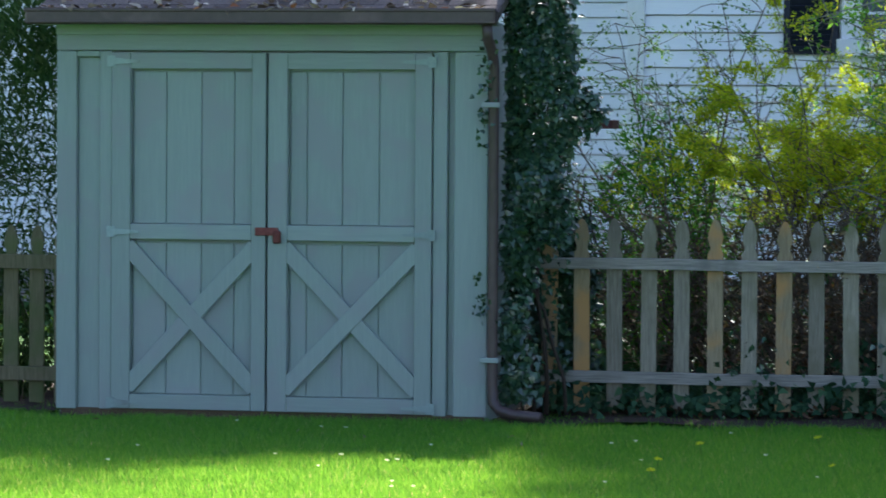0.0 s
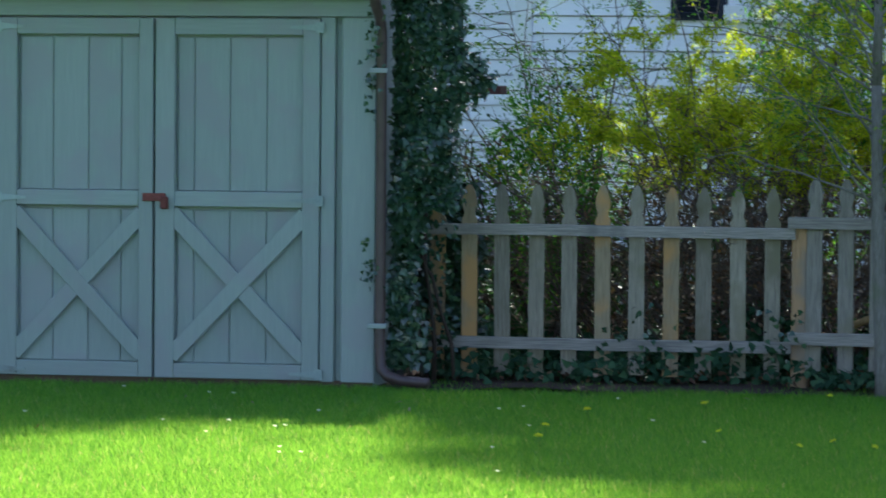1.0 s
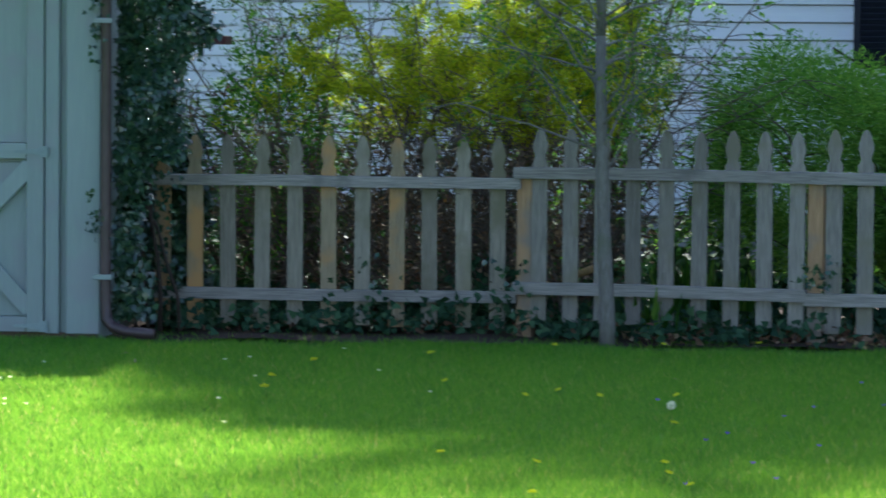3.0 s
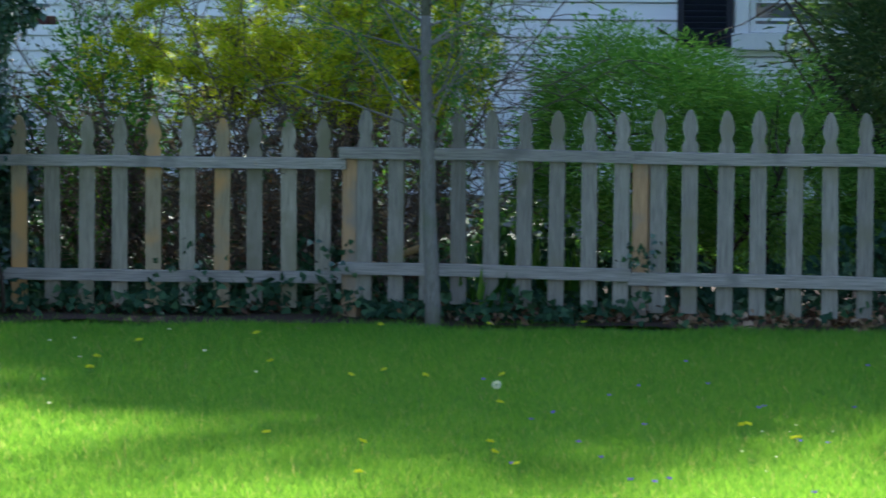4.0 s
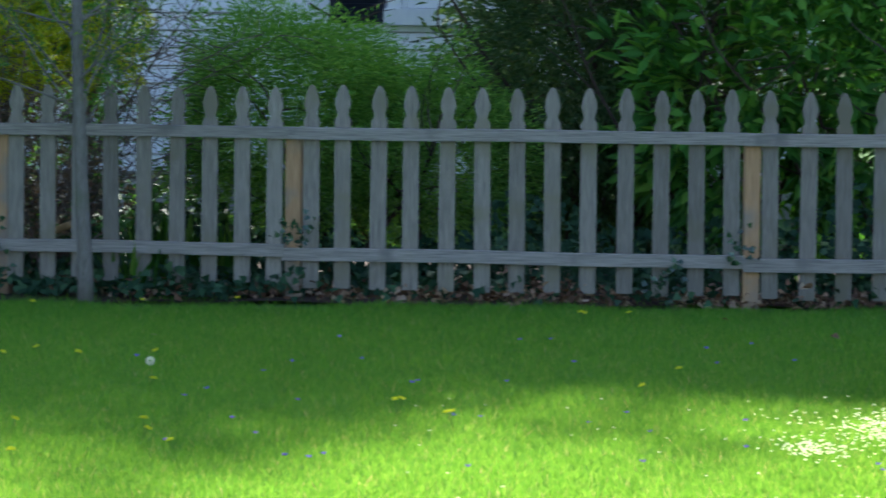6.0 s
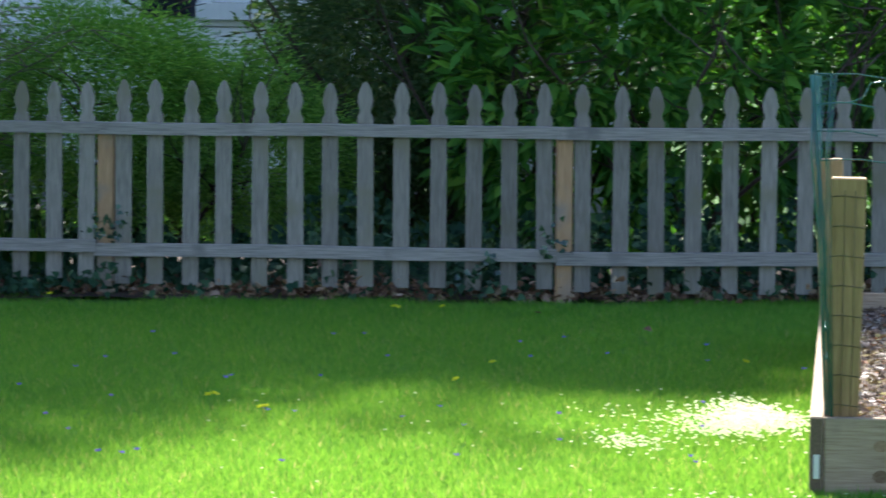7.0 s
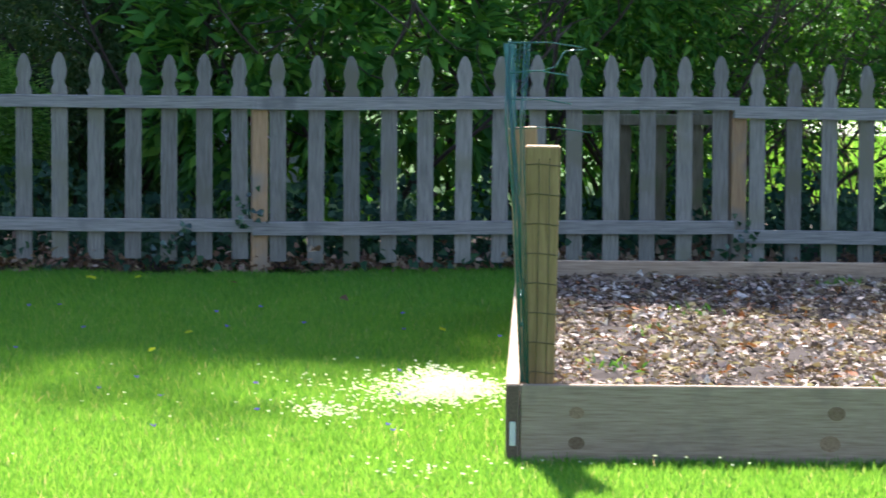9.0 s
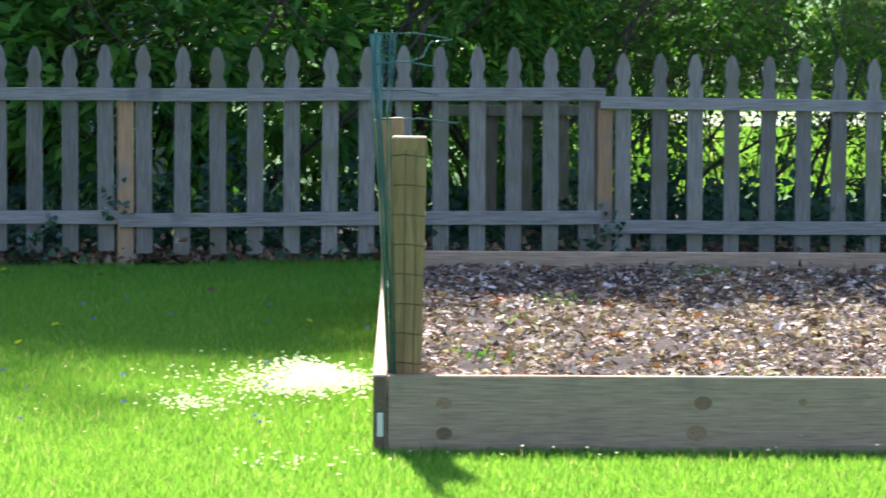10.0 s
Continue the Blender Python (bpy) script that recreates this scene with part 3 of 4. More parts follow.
def raised_bed():
    b = thing("raised_bed", (BED[0], BED[1], 0), "raised garden bed of weathered boards filled with mulch", "raised bed")
    b.rotation_euler = (0, 0, math.atan2(UY, UX))
    H, W, D = 0.237, 4.1, 5.65
    front = part("front_board", box(0.048, W, 0.0, 0.038, -0.05, H, 0.004), M_BOARD, b, "weathered plank with dark knots")
    for x, z, r in ((0.235, 0.145, 0.022), (0.235, 0.045, 0.024), (1.09, 0.150, 0.026), (1.07, 0.05, 0.03), (1.42, 0.155, 0.014), (2.1, 0.1, 0.02)):
        kn = bmesh.new()
        m = Matrix.Translation((x, -0.0015, z)) @ Matrix.Rotation(radians(90), 4, "X") @ Matrix.Diagonal((1.15, 0.9, 1, 1))
        bmesh.ops.create_circle(kn, cap_ends=True, segments=14, radius=r, matrix=m)
        part("knot", kn, M_KNOT, front)
    side = part("side_board", box(0.0, 0.045, -0.004, D, -0.05, H + 0.002, 0.004), M_BOARD, b)
    part("end_face", box(0.003, 0.042, -0.008, -0.0045, -0.05, H - 0.004, 0.0), M_BOARD_END, side, "dark end grain of the side plank")
    part("tag", box(0.014, 0.034, -0.012, -0.0085, 0.035, 0.115, 0.002), M_PETAL_WHITE, side, "torn white paper tag on the plank end")
    part("side_board", box(W - 0.045, W, 0.04, D, -0.05, H, 0.004), M_BOARD, b)
    part("back_board", box(0.047, W - 0.047, D - 0.04, D, -0.05, H, 0.004), M_BOARD, b)
    bm = bmesh.new()
    nx, ny = 60, 90
    g = [[bm.verts.new((0.046 + (W - 0.092) * i / nx, 0.039 + (D - 0.08) * j / ny, 0.15 + 0.03 * noise.noise(Vector((i * 0.35, j * 0.25, 1))) + 0.015 * noise.noise(Vector((i * 1.3, j * 0.9, 7))))) for i in range(nx + 1)] for j in range(ny + 1)]
    for j in range(ny):
        for i in range(nx):
            bm.faces.new((g[j][i], g[j][i + 1], g[j + 1][i + 1], g[j + 1][i]))
    part("soil", bm, M_SOIL, b, "dark garden soil")


raised_bed()


def bed_point(u, v, z):
    return np.stack([BED[0] + u * UX - v * UY, BED[1] + u * UY + v * UX, z], -1)


def bed_litter():
    n = 52000
    u, v = 0.06 + 3.9 * rng.random(n), 0.05 + 5.5 * rng.random(n)
    lump = np.array([noise.noise(Vector((a * 4.0, b * 2.2, 5.0))) + 0.6 * noise.noise(Vector((a * 11.0, b * 6.0, 9.0))) for a, b in zip(u, v)])
    keep = rng.random(n) < 0.85 + 0.8 * lump
    u, v, lump = u[keep], v[keep], lump[keep]
    n = len(u)
    size = 0.012 + 0.042 * rng.random(n) ** 2.4
    P = bed_point(u, v, 0.16 + 0.02 * rng.random(n) + 0.03 * lump)
    ob = leaves("leaf_mulch", P, ways(n) * np.array([1, 1, 0.3]), ways(n, 1.6), size, size * (0.2 + 0.7 * rng.random(n)), M_LITTER, None, LOBED, LOBED_F)
    tagged(ob, "dry tan and brown leaf mulch over the bed", "mulch", kind="stuff")
    n = 140
    cu, cv = np.array([0.75, 1.5, 0.35, 2.1, 1.35, 0.55]), np.array([3.6, 5.2, 1.3, 2.9, 0.7, 2.7])
    k = rng.integers(0, 6, n)
    P = bed_point(cu[k] + 0.06 * rng.normal(size=n), cv[k] + 0.08 * rng.normal(size=n), np.full(n, 0.16))
    ob = leaves("seedling_leaves", P, ways(n, 1.3), ways(n), 0.025 + 0.035 * rng.random(n), 0.014, M_FORS_GREEN, None)
    tagged(ob, "small green seedlings and weeds in the mulch", "weeds", kind="stuff")


bed_litter()


def stake(at, w, h, lean, label, wood):
    s = thing("stake", (*at, 0.12), label, "stake", "stakes at the bed corner")
    s.rotation_euler = (0, lean, math.atan2(UY, UX))
    bm = box(-w / 2, w / 2, -w / 2, w / 2, 0, h - 0.12, 0.005)
    for v in bm.verts:
        k = 0.86 + 0.14 * v.co.z / (h - 0.12)
        v.co.x *= k
        v.co.y *= k
    part("timber", bm, wood, s)
    return s


near = stake((2.276, 12.915), 0.116, 1.020, 0.010, "square treated pine stake wound with dark wire", M_PINE)
stake((2.335, 13.36), 0.098, 1.064, -0.045, "taller square pine stake standing behind the wired one", M_POST)
for i in range(9):
    z = 0.05 + i * 0.0985
    k = 0.0605 * (0.87 + 0.13 * z / 0.9)
    sq = np.array([(-k, -k, z), (-k * 0.3, -k - 0.002, z + 0.004), (k, -k, z - 0.003), (k, k, z), (-k, k, z), (-k, -k, z)])
    tubes("wire_loop", [(sq, 0.0015, 0.0015)], M_DARKWIRE, near, 4)
for x in (-0.012, 0.022):
    tubes("upright_wire", [(np.array([(x, -0.0615, 0.86), (x + 0.003, -0.058, 0.4), (x, -0.0545, 0.03)]), 0.0013, 0.0013)], M_DARKWIRE, near, 4)


def wire_mesh():
    w = thing("wire_mesh", (2.165, 12.86, 0), "green coated wire mesh standing at the corner of the bed", "mesh")
    # a panel runs back along the bed's side, its front end is bent round the stakes
    path = [(0.050, 0.0), (0.076, 0.15), (0.112, 0.35), (0.148, 0.55), (0.19, 0.8)]
    z0, z1 = 0.24, 1.36
    pts = np.array([(x, y) for x, y in path])
    for k in np.linspace(0, 1, 40):
        i = min(int(k * 4), 3)
        q = pts[i] + (pts[i + 1] - pts[i]) * (k * 4 - i)
        j = rng.normal(size=2) * 0.007
        tubes("upright_wire", [(np.array([(q[0] + 0.014 + j[0] * 0.5, q[1], z0), (q[0] - 0.018, q[1], 0.7), (q[0] - 0.064 + j[1], q[1], z1 - 0.02 * k)]), 0.0024, 0.0024)], M_GREEN_WIRE, w, 4)
    for k in range(13):
        q = k / 12
        yy = -0.03 + 0.05 * math.sin(k * 0.4)
        w3 = 0.004 * rng.normal(size=3)
        tubes("upright_wire", [(np.array([(0.040 + 0.014 * q, yy, z0), (0.012 + 0.024 * q + w3[0], yy, 0.8), (-0.022 + 0.052 * q + w3[1], yy, 1.1), (-0.020 + 0.066 * q + w3[2], yy, 1.36)]), 0.0022, 0.0022)], M_GREEN_WIRE, w, 4)
    for i, z in enumerate(np.arange(z0, z1 + 0.01, 0.0933)):
        line = [(x + 0.004 - 0.062 * (z - z0) / (z1 - z0), y, z + 0.004 * rng.normal()) for x, y in path]
        if z > 1.04:
            a = 0.14 + 0.1 * rng.random()
            line = [(a + 0.03, -0.06 + 0.02 * rng.normal(), z - 0.012), (a * 0.6, -0.05, z + 0.004), (0.05, -0.04, z + 0.003)] + line
        tubes("cross_wire", [(np.array(line), 0.0027, 0.0027)], M_GREEN_WIRE, w, 5)
    tubes("loose_wire", [(np.array([(0.10, -0.05, 1.27), (0.14, -0.06, 1.285), (0.17, -0.05, 1.335), (0.24, -0.06, 1.342)]), 0.002, 0.002)], M_GREEN_WIRE, w, 5)


wire_mesh()


# ---- plants ----
def ivy_on_shed():
    o = thing("ivy", (-3.85, 21.0, 0), "thick dark glossy ivy climbing beside the shed", "ivy")
    inv = np.array([-3.85, 21.0, 0])

    def mass(n, z, x0, x1, y, deep, size):
        t = rng.random(n)
        x = x0 + (x1 - x0) * t
        lump = np.array([noise.noise(Vector((a * 7.0, b * 3.5, 2.0))) for a, b in zip(x, z)])
        fall = np.sqrt(np.clip(1 - (2 * t - 1) ** 2, 0, 1))
        P = np.stack([x + 0.025 * rng.normal(size=n), y - deep * fall * (0.75 + 0.9 * lump) * (1 - 0.3 * rng.random(n) ** 2), z], 1)
        P[:, 0] = np.maximum(P[:, 0], -4.048 + 0.04 * rng.random(n))
        outw = np.stack([(2 * t - 1) * 0.9, -fall - 0.2, 0.35 + 0 * z], 1)
        N = unit(outw + rng.normal(size=(n, 3)) * 0.45)
        flat = rng.random(n) < 0.52
        N[flat] = unit(N[flat] * 0.45 + np.array([0, -0.35, 0.9]))
        D = unit(outw * 0.35 + np.array([0, 0, -0.8]) + rng.normal(size=(n, 3)) * 0.45)
        leaves("foliage", P - inv, D, N, size * (0.75 + 0.6 * rng.random(n)), size * (0.7 + 0.55 * rng.random(n)), M_IVY, o, LOBED, LOBED_F)

    def edge(z):
        return -3.70 + 0.02 * np.sin(z * 7.3 + 1) + 0.19 * np.exp(-((z - 1.66) / 0.15) ** 2) + 0.03 * (z > 1.9)

    z = 0.95 + 1.95 * rng.random(7000)
    mass(7000, z, -4.05, edge(z), 21.22, 0.13, 0.040)
    z = 0.10 + 0.95 * rng.random(2000)
    mass(2000, z, -4.05, -3.925 + 0.02 * np.sin(z * 9), 21.30, 0.28, 0.044)
    z = 0.03 + 1.05 * rng.random(2600)
    mass(2600, z, -4.02, -3.69 + 0.03 * np.sin(z * 11), 21.95, 0.20, 0.046)
    n = 260
    z = 0.05 + 1.0 * rng.random(n)
    P = np.stack([-3.93 + 0.17 * rng.random(n) ** 1.6, 21.56 + 0.02 * rng.normal(size=n), z], 1)
    leaves("foliage", P - inv, ways(n) + np.array([0.2, -0.2, -0.6]), ways(n) + np.array([0, -1.6, 0.6]), 0.036, 0.033, M_IVY, o, LOBED, LOBED_F)
    core = []
    for i in range(5):
        x = -4.0 + 0.3 * rng.random()
        core.append((wander((x, 21.3 + 0.15 * rng.random(), 0), (0.02 * rng.normal(), 0, 1), 2.8, 14, 0.12).clip((-3.98, 21.25, 0), (-3.72, 21.4, 3)) - inv, 0.012, 0.004))
    tubes("stem", core, M_DARKTRUNK, o, 5)
    # stray shoots that reach over the downspout
    n = 90
    t = rng.integers(0, 3, n)
    base = np.array([(-4.10, 20.93, 1.90), (-4.115, 20.97, 0.62), (-4.12, 20.97, 1.66)])[t]
    P = base + rng.normal(size=(n, 3)) * np.array([0.03, 0.02, 0.10])
    leaves("stray_leaves", P - inv, ways(n) + np.array([-0.3, -0.2, -0.4]), ways(n) + np.array([0, -1.5, 0.3]), 0.035, 0.03, M_IVY, o, LOBED, LOBED_F)


ivy_on_shed()


def ground_ivy(x0, x1, n, zmax, y, label):
    x = x0 + (x1 - x0) * rng.random(n)
    lump = np.array([noise.noise(Vector((a * 2.6, 0.3, 8.0))) for a in x])
    z = (0.02 + zmax * rng.random(n) ** 1.3 * (0.75 + 0.9 * lump)).clip(0.0)
    yy = np.interp(x, [-4, -1.9, -0.3, 2.2, 8], [21.65, 21.65, 21.3, 20.95, 21.0]) + y + 0.16 * rng.normal(size=n)
    P = np.stack([x, yy, z], 1)
    ob = leaves("ground_ivy", P, ways(n) + np.array([0, -0.5, -0.2]), ways(n) + np.array([0, -1.0, 0.8]), 0.04 + 0.03 * rng.random(n), 0.035 + 0.03 * rng.random(n), M_IVY_LOW, None, LOBED, LOBED_F)
    tagged(ob, label, "ivy", kind="stuff")


ground_ivy(-3.95, -0.2, 2300, 0.17, 0.13, "dark ivy creeping along the foot of the fence")
ground_ivy(-0.3, 5.2, 420, 0.12, 0.16, "thin ivy and weeds along the foot of the fence")
ground_ivy(-3.9, 7.5, 4500, 0.30, 0.5, "low dark undergrowth behind the fence")
ground_ivy(-3.9, 8.5, 6500, 0.50, 1.2, "low dark undergrowth behind the fence")
ground_ivy(-3.9, -0.5, 5200, 0.95, 1.7, "dark leafy undergrowth between the fence and the house")
ground_ivy(3.9, 9.5, 4000, 0.36, 2.2, "low dark undergrowth behind the fence")


def post_ivy(x, y, z, n, s):
    P = np.array([x, y, z]) + rng.normal(size=(n, 3)) * np.array([s, 0.02, s * 1.2])
    ob = leaves("ivy_tuft", P, ways(n) + np.array([0, -0.4, 0]), ways(n) + np.array([0, -1.5, 0.4]), 0.04, 0.035, M_IVY, None, LOBED, LOBED_F)
    tagged(ob, "small tuft of ivy clinging to a fence post", "ivy", kind="stuff")


post_ivy(-0.25, 21.22, 0.36, 34, 0.05)
post_ivy(2.12, 20.88, 0.29, 22, 0.05)
post_ivy(4.80, 20.87, 0.16, 20, 0.05)
post_ivy(-1.92, 21.56, 0.28, 34, 0.09)
post_ivy(-2.75, 21.56, 0.26, 40, 0.12)
post_ivy(1.72, 20.95, 0.12, 30, 0.06)


def fence_litter():
    n = 5200
    x = -4.0 + 10.5 * rng.random(n)
    x = np.where(rng.random(n) < 0.6, -1.2 + 6.0 * rng.random(n), x)
    yy = np.interp(x, [-4, -1.9, -0.3, 2.2, 8], [21.6, 21.6, 21.25, 20.92, 21.0]) + 0.19 + 0.14 * rng.normal(size=n)
    heap = np.array([noise.noise(Vector((a * 2.2, b * 4.0, 6.0))) for a, b in zip(x, yy)])
    keep = heap > -0.12 + 0.25 * rng.normal(size=n)
    x, yy, heap = x[keep], yy[keep], heap[keep]
    n = len(x)
    z = 0.003 + (0.05 + 0.16 * np.clip(heap, 0, 1)) * rng.random(n) ** 1.8
    P = np.stack([x, yy, z], 1)
    ob = leaves("fallen_leaves", P, ways(n) * np.array([1, 1, 0.6]), ways(n, 0.6), 0.028 + 0.04 * rng.random(n), 0.016 + 0.026 * rng.random(n), M_LITTER_RED, None, LOBED, LOBED_F)
    tagged(ob, "drift of rust-brown fallen leaves under the fence", "leaves", kind="stuff")


fence_litter()


def sapling():
    s = thing("young_tree", (-1.39, 21.18, 0), "slim grey-barked young tree with sparse new leaves", "tree")
    trunk = np.array([(0.018, 0, -0.05), (0.018, 0, 0.1), (0.012, 0, 0.25), (-0.002, 0, 0.5), (-0.014, 0, 0.77), (-0.022, 0, 1.05), (-0.03, 0.01, 1.35), (-0.034, 0.01, 1.64), (-0.03, 0.02, 2.0), (-0.04, 0.05, 2.6), (0.0, 0.05, 3.4)])
    tubes("trunk", [(trunk[:8], 0.044, 0.029), (trunk[7:], 0.029, 0.012)], M_BARK, s, 10)
    limbs, tips = [], []
    for i in range(34):
        z = 0.88 + 1.6 * i / 33 + 0.04 * rng.normal()
        sx = -1 if i % 2 else 1
        rise = 0.55 + 0.75 * rng.random()
        w = wander((-0.03, 0.01, z), (sx, 0.7 * rng.normal(), rise), 0.42 + 0.6 * rng.random() + 0.25 * (sx < 0), 10, 0.13, -0.02)
        limbs.append((w, 0.0085, 0.0025))
        for k in range(3, 10):
            t = wander(w[k], w[k] - w[k - 1] + rng.normal(size=3) * 0.08, 0.10 + 0.20 * rng.random(), 5, 0.2, 0.02)
            limbs.append((t, 0.0032, 0.0012))
            tips.append(t)
    boughs = [l for l in limbs if l[1] > 0.005]
    for w, r0, r1 in boughs:
        tubes("branch", [(w, r0, r1)], M_BARK, s, 6)
    tubes("twig_growth", [l for l in limbs if l[1] < 0.005], M_BARK, s, 4, kind="stuff")
    T = np.concatenate([t[2:] for t in tips])
    n = 4200
    k = rng.integers(0, len(T), n)
    P = T[k] + rng.normal(size=(n, 3)) * 0.03
    leaves("foliage", P, ways(n, 0.3), ways(n), 0.022 + 0.018 * rng.random(n), 0.011 + 0.008 * rng.random(n), M_FORS_GREEN, s)


sapling()


def arching_shrub(name, at, n_stems, height, reach, per_stem, leaf, mat, label, category="shrub", lean=(0, 0), bare=0.25, twig=M_TWIG, side=1.0, width=0.45, soft=0.6, xmax=99.0, xmin=-99.0):
    s = thing(name, (*at, 0), label, category)
    lines, pts, dirs = [], [], []
    for i in range(n_stems):
        a = rng.random() * 2 * math.pi
        out = np.array([math.cos(a) * side + lean[0], math.sin(a) * 0.5 + lean[1], 1.5 + 0.8 * rng.random()])
        start = np.array([rng.normal() * 0.30 * side, rng.normal() * 0.16, 0.0])
        ln = height * (0.65 + 0.5 * rng.random())
        w = wander(start, out, ln, 16, 0.07, -0.035 * reach)
        w[:, 1] = np.maximum(w[:, 1], -0.75 + 0.1 * rng.random())
        lines.append((w, 0.008, 0.0025))
        for k in range(4, 17):
            for _ in range(2):
                d = unit((w[k] - w[k - 1]) * 0.6 + rng.normal(size=3) * np.array([1.1, 0.9, 0.6]))
                t = wander(w[k], d, 0.16 + 0.22 * rng.random(), 4, 0.2, -0.02)
                lines.append((t, 0.003, 0.0012))
                pts.append(t[1:])
                dirs.append(np.repeat(d[None], 4, 0))
    tubes("branchwork", lines, twig, s, 4, kind="stuff")
    T, Dv = np.concatenate(pts), np.concatenate(dirs)
    keep = T[:, 2] > bare * height * (1 - soft + soft * rng.random(len(T)))
    side_x = T[:, 0] + at[0] + 0.1 * rng.normal(size=len(T))
    keep &= (side_x < xmax) & (side_x > xmin + 0.9 * np.clip(T[:, 2] - 1.25, 0, 0.6))
    T, Dv = T[keep], Dv[keep]
    n = n_stems * per_stem
    wt = np.repeat(rng.random(len(T) // 4 + 1) ** 2.5, 4)[:len(T)]
    k = rng.choice(len(T), n, p=wt / wt.sum())
    P = T[k] + rng.normal(size=(n, 3)) * 0.022
    leaves("foliage", P, Dv[k] + rng.normal(size=(n, 3)) * 0.7, ways(n, 0.5), leaf * (0.7 + 0.7 * rng.random(n)), leaf * width * (0.7 + 0.6 * rng.random(n)), mat, s)
    return s


FORS = "forsythia shrub turning from yellow bloom to green leaf"
arching_shrub("forsythia", (-2.55, 22.7), 34, 2.35, 1.1, 1150, 0.026, M_FORS, FORS, side=0.9, bare=0.58, soft=0.28, xmin=-3.6, xmax=-1.35)
arching_shrub("forsythia", (-2.05, 22.9), 30, 2.4, 1.1, 1150, 0.026, M_FORS, FORS, side=0.7, bare=0.56, soft=0.28, xmin=-3.1, xmax=-1.25)
arching_shrub("green_shrub", (-3.25, 23.0), 16, 2.6, 0.5, 420, 0.03, M_FORS_GREEN, "tall thin shrub with small fresh green leaves", side=0.5, bare=0.35)
arching_shrub("green_shrub", (-1.62, 23.1), 16, 2.8, 0.25, 190, 0.045, M_YEW, "tall thin shrub with small fresh green leaves", side=0.32, bare=0.25)
arching_shrub("bare_shrub", (-2.4, 22.4), 64, 1.35, 0.5, 60, 0.04, M_LITTER_RED, "leafless brown twiggy undergrowth behind the fence", side=1.5, bare=0.1)

arching_shrub("bare_shrub", (-3.45, 22.6), 20, 1.3, 0.4, 50, 0.04, M_DARKLEAF, "dark twiggy undergrowth beside the ivy", side=0.8, bare=0.05)


def dense_shrub(name, at, radii, z, n, per, leaf, width, mat, label, seed, spread=0.45, droop=0.0, shell=0.35, reach=0.12, trunks=6, bumps=0.35, level=1.0):
    s = thing(name, (*at, 0), label, "shrub")
    C, O = blob_points(n, (0, 0, z), radii, shell, bumps, 2.1, seed)
    keep = C[:, 2] > 0.03
    C, O = C[keep], O[keep]
    P, D = sprays(C, O + np.array([0, 0, 0.2]), per, reach, spread, droop)
    D = unit(D * np.array([1, 1, level]))
    m = len(P)
    leaves("foliage", P, D, unit(ways(m) * 0.6 + np.array([0, -0.4, 0.8])), leaf * (0.7 + 0.6 * rng.random(m)), leaf * width * (0.7 + 0.6 * rng.random(m)), mat, s)
    lines = []
    for i in range(trunks):
        w = wander((rng.normal() * radii[0] * 0.2, rng.normal() * 0.1, 0), (rng.normal() * 0.5, rng.normal() * 0.4, 1.2), z + radii[2] * 0.6, 9, 0.12)
        lines.append((w, 0.02, 0.006))
        for k in range(3, 10):
            lines.append((wander(w[k], unit(rng.normal(size=3) + np.array([0, 0, 0.4])), radii[0] * 0.6, 5, 0.15), 0.007, 0.002))
    tubes("limb_growth", lines, M_DARKTRUNK, s, 5, kind="stuff")
    return s


dense_shrub("green_shrub", (-3.42, 22.5), (0.34, 0.3, 0.55), 1.0, 420, 9, 0.040, 0.45, M_RHODO, "dark green leafy shrub beside the ivy", 17.0, 0.8, 0.2, 0.5, 0.12, 4)
# soft light-green conifer, dull evergreen, then broad-leaved evergreens
dense_shrub("conifer_shrub", (-0.25, 22.75), (0.70, 0.6, 0.56), 0.92, 2800, 16, 0.045, 0.2, M_YEW, "soft feathery light green conifer shrub behind the fence", 1.0, 0.9, 0.2, 0.3, 0.15, level=0.4)
dense_shrub("conifer_shrub", (0.50, 22.9), (0.55, 0.5, 0.48), 0.72, 1700, 15, 0.045, 0.2, M_YEW, "soft feathery green conifer shrub, lower and wider", 2.0, 0.9, 0.2, 0.3, 0.15, level=0.4)
dense_shrub("evergreen_shrub", (1.35, 23.5), (0.55, 0.6, 1.3), 1.5, 2000, 13, 0.05, 0.3, M_DARKLEAF, "tall dull green evergreen shrub with bare lower twigs", 3.0, 0.7, 0.2, 0.5, 0.16)
dense_shrub("evergreen_shrub", (1.95, 23.9), (0.7, 0.6, 1.4), 1.5, 1800, 13, 0.05, 0.3, M_DARKLEAF, "tall dull green evergreen shrub with bare lower twigs", 4.0, 0.7, 0.2, 0.6, 0.16)
dense_shrub("evergreen_shrub", (1.75, 25.6), (1.0, 0.7, 1.5), 1.6, 1500, 10, 0.08, 0.4, M_DARKLEAF, "tall dull green evergreen shrub in deep shade", 15.0, 0.7, 0.2, 0.5, 0.2)
dense_shrub("rhododendron", (2.35, 22.75), (0.75, 0.6, 1.1), 1.15, 360, 9, 0.14, 0.36, M_RHODO, "dense rhododendron with broad whorled green leaves", 5.0, 0.6, 0.25, 0.3, 0.07)
dense_shrub("rhododendron", (3.15, 22.9), (0.75, 0.6, 1.2), 1.25, 360, 9, 0.14, 0.36, M_RHODO, "dense rhododendron with broad whorled green leaves", 6.0, 0.6, 0.25, 0.3, 0.07)
